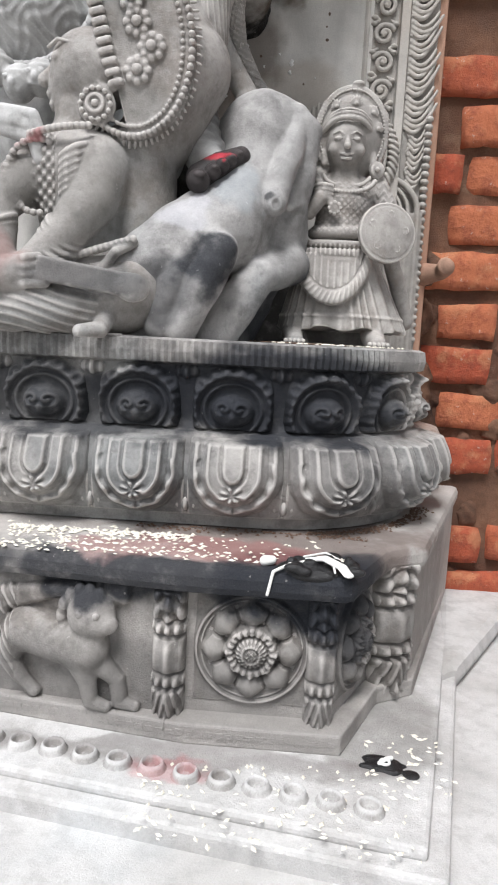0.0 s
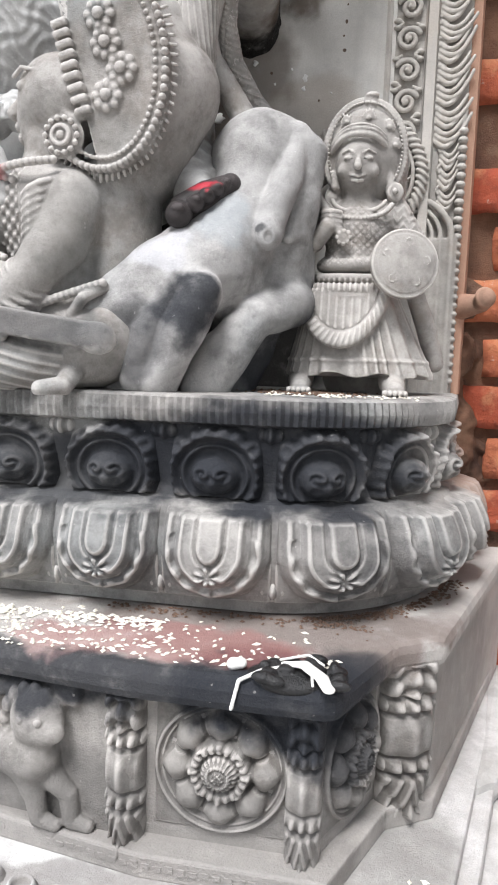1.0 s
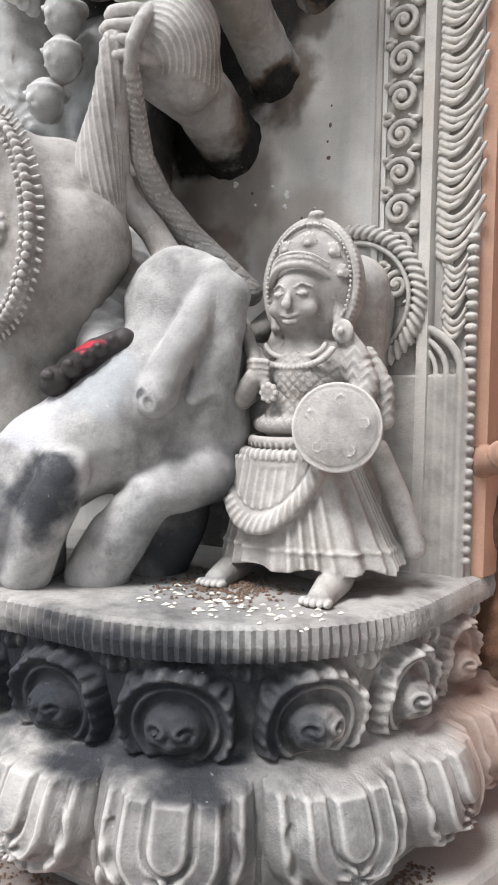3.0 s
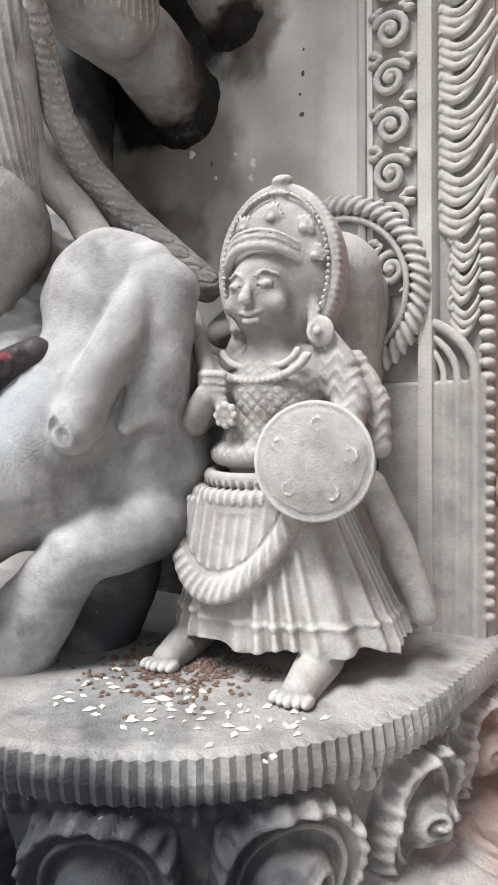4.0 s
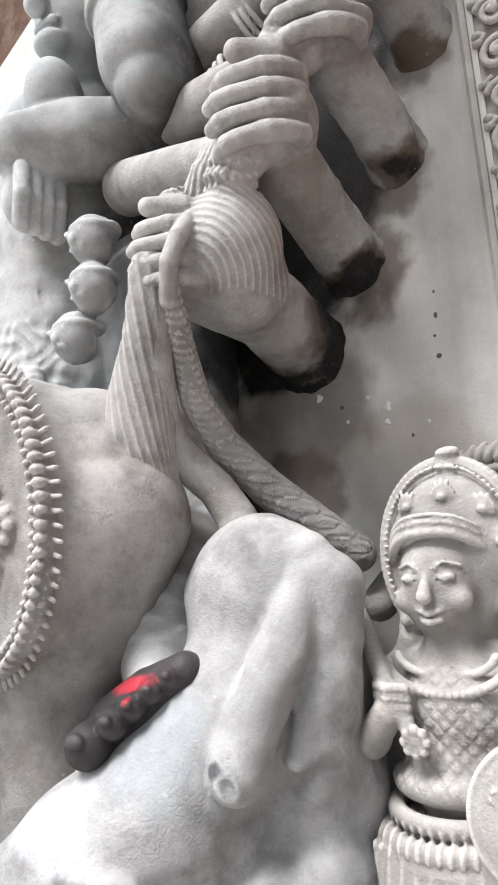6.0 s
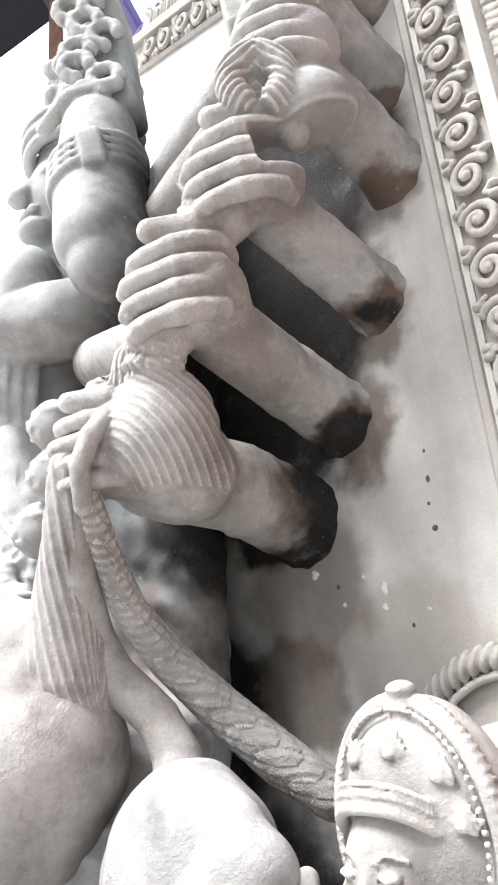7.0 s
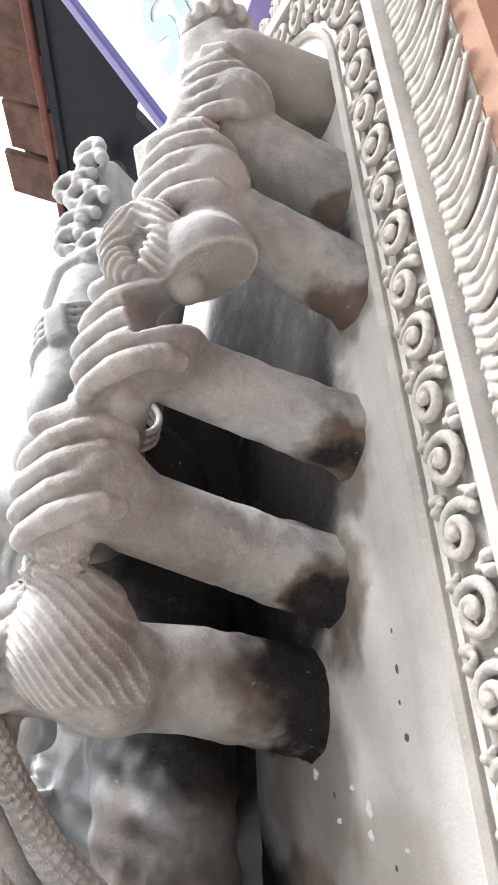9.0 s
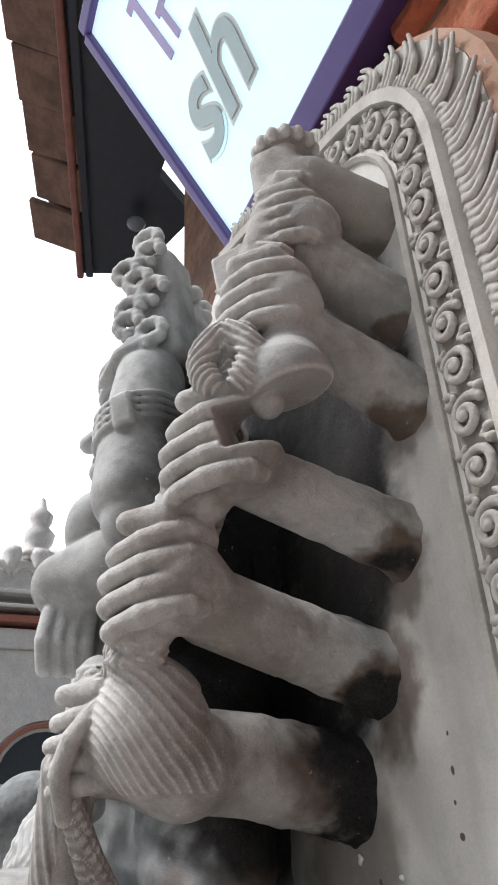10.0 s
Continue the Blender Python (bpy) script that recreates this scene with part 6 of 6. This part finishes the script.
for i in range(70):
    spots.append((rr.uniform(-0.14, 0.04), rr.uniform(-0.30, -0.22), 0.432))
spots = [s for s in spots if s[2] > 0.1 or s[1] < -0.535 or s[0] > 0.0]
grains("rice_grains", "scattered white rice grains left as offering", spots, m_rice)
spots = [(rr.gauss(-0.10, 0.035), rr.gauss(-0.20, 0.03), 0.432) for i in range(420)] + [(rr.uniform(-0.3, 0.0), -0.352 - abs(rr.gauss(0, 0.012)), TOPZ) for i in range(160)]
spots += [(CX + (0.243 + abs(rr.gauss(0, 0.014))) * math.sin(q), CY - (0.243 + abs(rr.gauss(0, 0.014))) * math.cos(q), TOPZ) for q in [rr.uniform(0.3, 1.4) for i in range(420)]]
grains("seed_crumbs", "brown seed husks and crumbs in the corners", spots, m_crumb, (0.0026, 0.0020, 0.0014))

m_strip = plain("white_strip", (0.78, 0.78, 0.75), 0.7, var=0.1)
m_char = plain("charred", (0.012, 0.012, 0.013), 0.45, var=0.3, scale=60, bump=0.6)
c = Clay((-0.16, -0.53, 0.175), (-0.01, -0.43, 0.215), 0.0014)
c.ball((-0.075, -0.487, 0.184), (0.042, 0.026, 0.011), k=0.004)
rr2 = random.Random(3)
for i in range(22):
    c.ball((-0.075 + rr2.gauss(0, 0.022), -0.487 + rr2.gauss(0, 0.012), 0.190 + rr2.uniform(0, 0.006)), (rr2.uniform(0.004, 0.011), rr2.uniform(0.004, 0.008), 0.005), k=0.002)
wick = thing("burnt_offering", "charred black wick lump with white strip on the plinth", "offering")
link_mesh("char_lump", c.mesh("char_lump"), m_char, wick)
c = Clay((-0.14, -0.56, 0.14), (0.0, -0.44, 0.215), 0.0012)
c.limb([(-0.080, -0.485, 0.197), (-0.062, -0.492, 0.201), (-0.045, -0.508, 0.198), (-0.038, -0.517, 0.192)], [0.004, 0.0065, 0.0065, 0.006], k=0.001, flat=(2, 2.2))
link_mesh("strip", c.mesh("strip"), m_strip, wick, "white cloth strip")
c = Clay((-0.14, -0.56, 0.12), (0.0, -0.44, 0.215), 0.0011)
c.limb([(-0.07, -0.488, 0.198), (-0.10, -0.50, 0.195), (-0.118, -0.512, 0.189), (-0.123, -0.518, 0.165)], 0.0019, k=0.0)
c.limb([(-0.065, -0.482, 0.199), (-0.055, -0.50, 0.202), (-0.052, -0.515, 0.193)], 0.0014, k=0.0)
c.limb([(-0.085, -0.48, 0.198), (-0.06, -0.470, 0.201), (-0.045, -0.478, 0.196)], 0.0014, k=0.0)
c.limb([(-0.128, -0.488, 0.193), (-0.12, -0.487, 0.194)], [0.006, 0.005], k=0.0)
link_mesh("thread", c.mesh("thread"), m_strip, wick, "grey cotton threads")
c = Clay((-0.04, -0.56, -0.03), (0.07, -0.48, 0.0), 0.0014)
for i in range(24):
    c.ball((0.015 + rr2.gauss(0, 0.013), -0.518 + rr2.gauss(0, 0.008), -0.020), (rr2.uniform(0.006, 0.014), rr2.uniform(0.004, 0.009), 0.003), k=0.003)
scorch = thing("scorch_mark", "black scorched wick remains on the base slab", "offering")
link_mesh("ash", c.mesh("ash"), m_char, scorch)
c = Clay((-0.02, -0.54, -0.03), (0.05, -0.50, 0.0), 0.001)
c.limb([(0.010, -0.524, -0.015), (0.018, -0.518, -0.013), (0.024, -0.514, -0.014)], 0.0026, k=0)
c.ring((0.016, -0.521, -0.015), 0.005, 0.0018, k=0)
link_mesh("strip", c.mesh("strip"), m_strip, scorch)

m_wax = plain("wax", (0.80, 0.80, 0.78), 0.35, var=0.1)
for x, y, z, w, h in ((-0.14, -0.001, 0.892, 0.0034, 0.006), (-0.142, -0.001, 0.877, 0.003, 0.0035), (-0.216, -0.001, 0.916, 0.0038, 0.0045), (-0.238, -0.142, 0.791, 0.008, 0.007), (-0.029, -0.289, 0.413, 0.0045, 0.008), (-0.031, -0.290, 0.404, 0.004, 0.006),
                      (-0.248, -0.211, 0.846, 0.003, 0.004), (-0.16, -0.001, 0.905, 0.0018, 0.002), (-0.185, -0.001, 0.885, 0.0016, 0.002), (-0.1, -0.001, 0.87, 0.0015, 0.0015)):
    bm = bmesh.new()
    bmesh.ops.create_uvsphere(bm, u_segments=12, v_segments=8, radius=1.0, matrix=Matrix.Translation((x, y, z)) @ Matrix.Diagonal((w, 0.002, h, 1)))
    for v in bm.verts:
        v.co.x += 0.3 * w * math.sin(v.co.z * 900)
    tagged(part("wax_drop", bm, m_wax, smooth=True), "splashed drop of white wax on grey stone", "wax drop", group="wax drops")

# ---------------------------------------------------------------- brick wall
def brick_material():
    m, n, l, b = material("old_brick")
    where = n.new("ShaderNodeTexCoord").outputs["Object"]
    info = n.new("ShaderNodeObjectInfo")
    hue = mix(n, l, ramp(n, l, info.outputs["Random"], 0.1, 0.9), (0.36, 0.075, 0.035), (0.46, 0.15, 0.07))
    grain = noise_tex(n, l, where, 40, 6, 0.7)
    col = mix(n, l, ramp(n, l, grain, 0.42, 0.68, 0, 0.7), hue, (0.20, 0.05, 0.03))
    patch = noise_tex(n, l, where, 14, 5, 0.65)
    col = mix(n, l, ramp(n, l, patch, 0.52, 0.68, 0, 0.7), col, (0.50, 0.22, 0.11))
    lime = noise_tex(n, l, where, 90, 4, 0.7)
    col = mix(n, l, ramp(n, l, lime, 0.62, 0.72, 0, 0.6), col, (0.5, 0.42, 0.36))
    l.new(col, b.inputs["Base Color"])
    b.inputs["Roughness"].default_value = 0.92
    bp = n.new("ShaderNodeBump")
    bp.inputs["Strength"].default_value, bp.inputs["Distance"].default_value = 0.7, 0.006
    l.new(arith(n, l, "ADD", grain, lime), bp.inputs["Height"])
    l.new(bp.outputs[0], b.inputs["Normal"])
    return m


m_brick = brick_material()
m_mortar = stone("clay_mortar", (0.20, 0.105, 0.065), (0.07, 0.04, 0.03), rust=0.5, edge_pale=0.2, top_pale=0.1, bump=0.8)
brick_wall = thing("brick_wall", "old red brick wall with crumbling clay mortar", "wall", kind="structure")
WALL = 0.098


def rough_block(seed, w, d, h, wob, nx=7, ny=3, nz=4):
    """A worn block: a gridded box whose corners are rubbed off and faces uneven."""
    r = random.Random(seed)
    off = Vector((r.uniform(0, 50), r.uniform(0, 50), r.uniform(0, 50)))
    bm = bmesh.new()
    made = {}
    def vert(i, j, k):
        if (i, j, k) not in made:
            p = Vector((i / nx - 0.5, j / ny - 0.5, k / nz - 0.5)) * 2
            q = p.normalized() * 1.32
            e = sum(abs(c) > 0.99 for c in p)
            p = p.lerp(q, 0.0 if e < 2 else (0.10 if e == 2 else 0.16))
            p = Vector((p.x * w / 2, p.y * d / 2, p.z * h / 2))
            made[(i, j, k)] = bm.verts.new(p + noise.noise_vector(p * 26 + off) * wob + noise.noise_vector(p * 70 + off) * wob * 0.4)
        return made[(i, j, k)]
    for i in range(nx):
        for j in range(ny):
            for k in (0, nz):
                bm.faces.new([vert(i, j, k), vert(i + 1, j, k), vert(i + 1, j + 1, k), vert(i, j + 1, k)])
    for i in range(nx):
        for k in range(nz):
            for j in (0, ny):
                bm.faces.new([vert(i, j, k), vert(i + 1, j, k), vert(i + 1, j, k + 1), vert(i, j, k + 1)])
    for j in range(ny):
        for k in range(nz):
            for i in (0, nx):
                bm.faces.new([vert(i, j, k), vert(i, j + 1, k), vert(i, j + 1, k + 1), vert(i, j, k + 1)])
    bmesh.ops.recalc_face_normals(bm, faces=bm.faces)
    me = bpy.data.meshes.new("brick")
    bm.to_mesh(me)
    bm.free()
    me.shade_smooth()
    me.materials.append(m_brick)
    return me


prism("mortar_core", [(-1.0, WALL), (1.5, WALL), (1.5, 0.35), (-1.0, 0.35)], -0.45, 2.60, m_mortar, brick_wall, bevel=0)
variants = [rough_block(k, 0.205, 0.10, 0.066, 0.005) for k in range(7)] + [rough_block(k, 0.105, 0.10, 0.066, 0.006, 5) for k in range(20, 24)]
rr = random.Random(5)
for row in range(30):
    z = -0.10 + 0.0845 * row + rr.uniform(-0.003, 0.003)
    x = 0.06 + (0.10 if row % 2 else 0.0) + rr.uniform(-0.01, 0.01) - (0.22 if z > 1.5 else 0.0)
    while x < 0.62:
        half = rr.random() < 0.22
        wide = 0.105 if half else 0.205
        ob = new("brick", variants[7 + rr.randrange(4)] if half else variants[rr.randrange(7)])
        ob.parent = brick_wall
        sink = rr.uniform(-0.006, 0.010) + (0.016 if rr.random() < 0.15 else 0) + (0.004 if z < 0.5 else 0)
        ob.matrix_basis = pose(x + wide / 2, WALL + 0.030 + sink, z, rr.uniform(-3, 3), rr.uniform(-1.6, 1.6), rr.uniform(-3, 3) + (180 if rr.random() < 0.5 else 0))
        x += wide + rr.uniform(0.010, 0.02)
# fallen mortar that has run over the lower courses
c = Clay((0.09, 0.0, -0.08), (0.62, 0.16, 0.66), 0.005)
rr3 = random.Random(9)
for i in range(60):
    z = -0.05 + 0.62 * rr3.random() ** 1.1
    c.ball((0.10 + 0.5 * rr3.random() ** 1.3, WALL + 0.006, z), (rr3.uniform(0.015, 0.05), rr3.uniform(0.010, 0.022), rr3.uniform(0.010, 0.03)), spin(0, rr3.uniform(-30, 30), 0), k=0.012)
for i in range(25):
    c.ball((0.10 + 0.03 * rr3.random(), 0.075 + 0.02 * rr3.random(), rr3.uniform(0.0, 0.6)), (0.025, 0.03, rr3.uniform(0.02, 0.05)), k=0.012)
s = 130
c.ripple((0.09, 0.0, -0.08), (0.62, 0.16, 0.66), lambda x, y, z: 0.003 * (np.sin(x * s + 2 * np.sin(z * s * 0.7)) * np.sin(z * s * 1.1 + 1.7 * np.sin(x * s * 0.6))))
link_mesh("run_mortar", c.mesh("run_mortar"), m_mortar, brick_wall, "lumps of crumbled clay mortar")

# bright overcast sky beyond the square
bm = bmesh.new()
bm.faces.new([bm.verts.new(p) for p in ((-60, -120, -8), (-60, 120, -8), (-60, 120, 260), (-60, -120, 260))])
m_sky, n, l, b = material("white_sky")
b.inputs["Base Color"].default_value = (0, 0, 0, 1)
b.inputs["Emission Color"].default_value = (0.97, 0.98, 1.0, 1)
b.inputs["Emission Strength"].default_value = 1.25
tagged(part("backdrop", bm, m_sky), "plain white overcast sky", "sky", kind="structure")
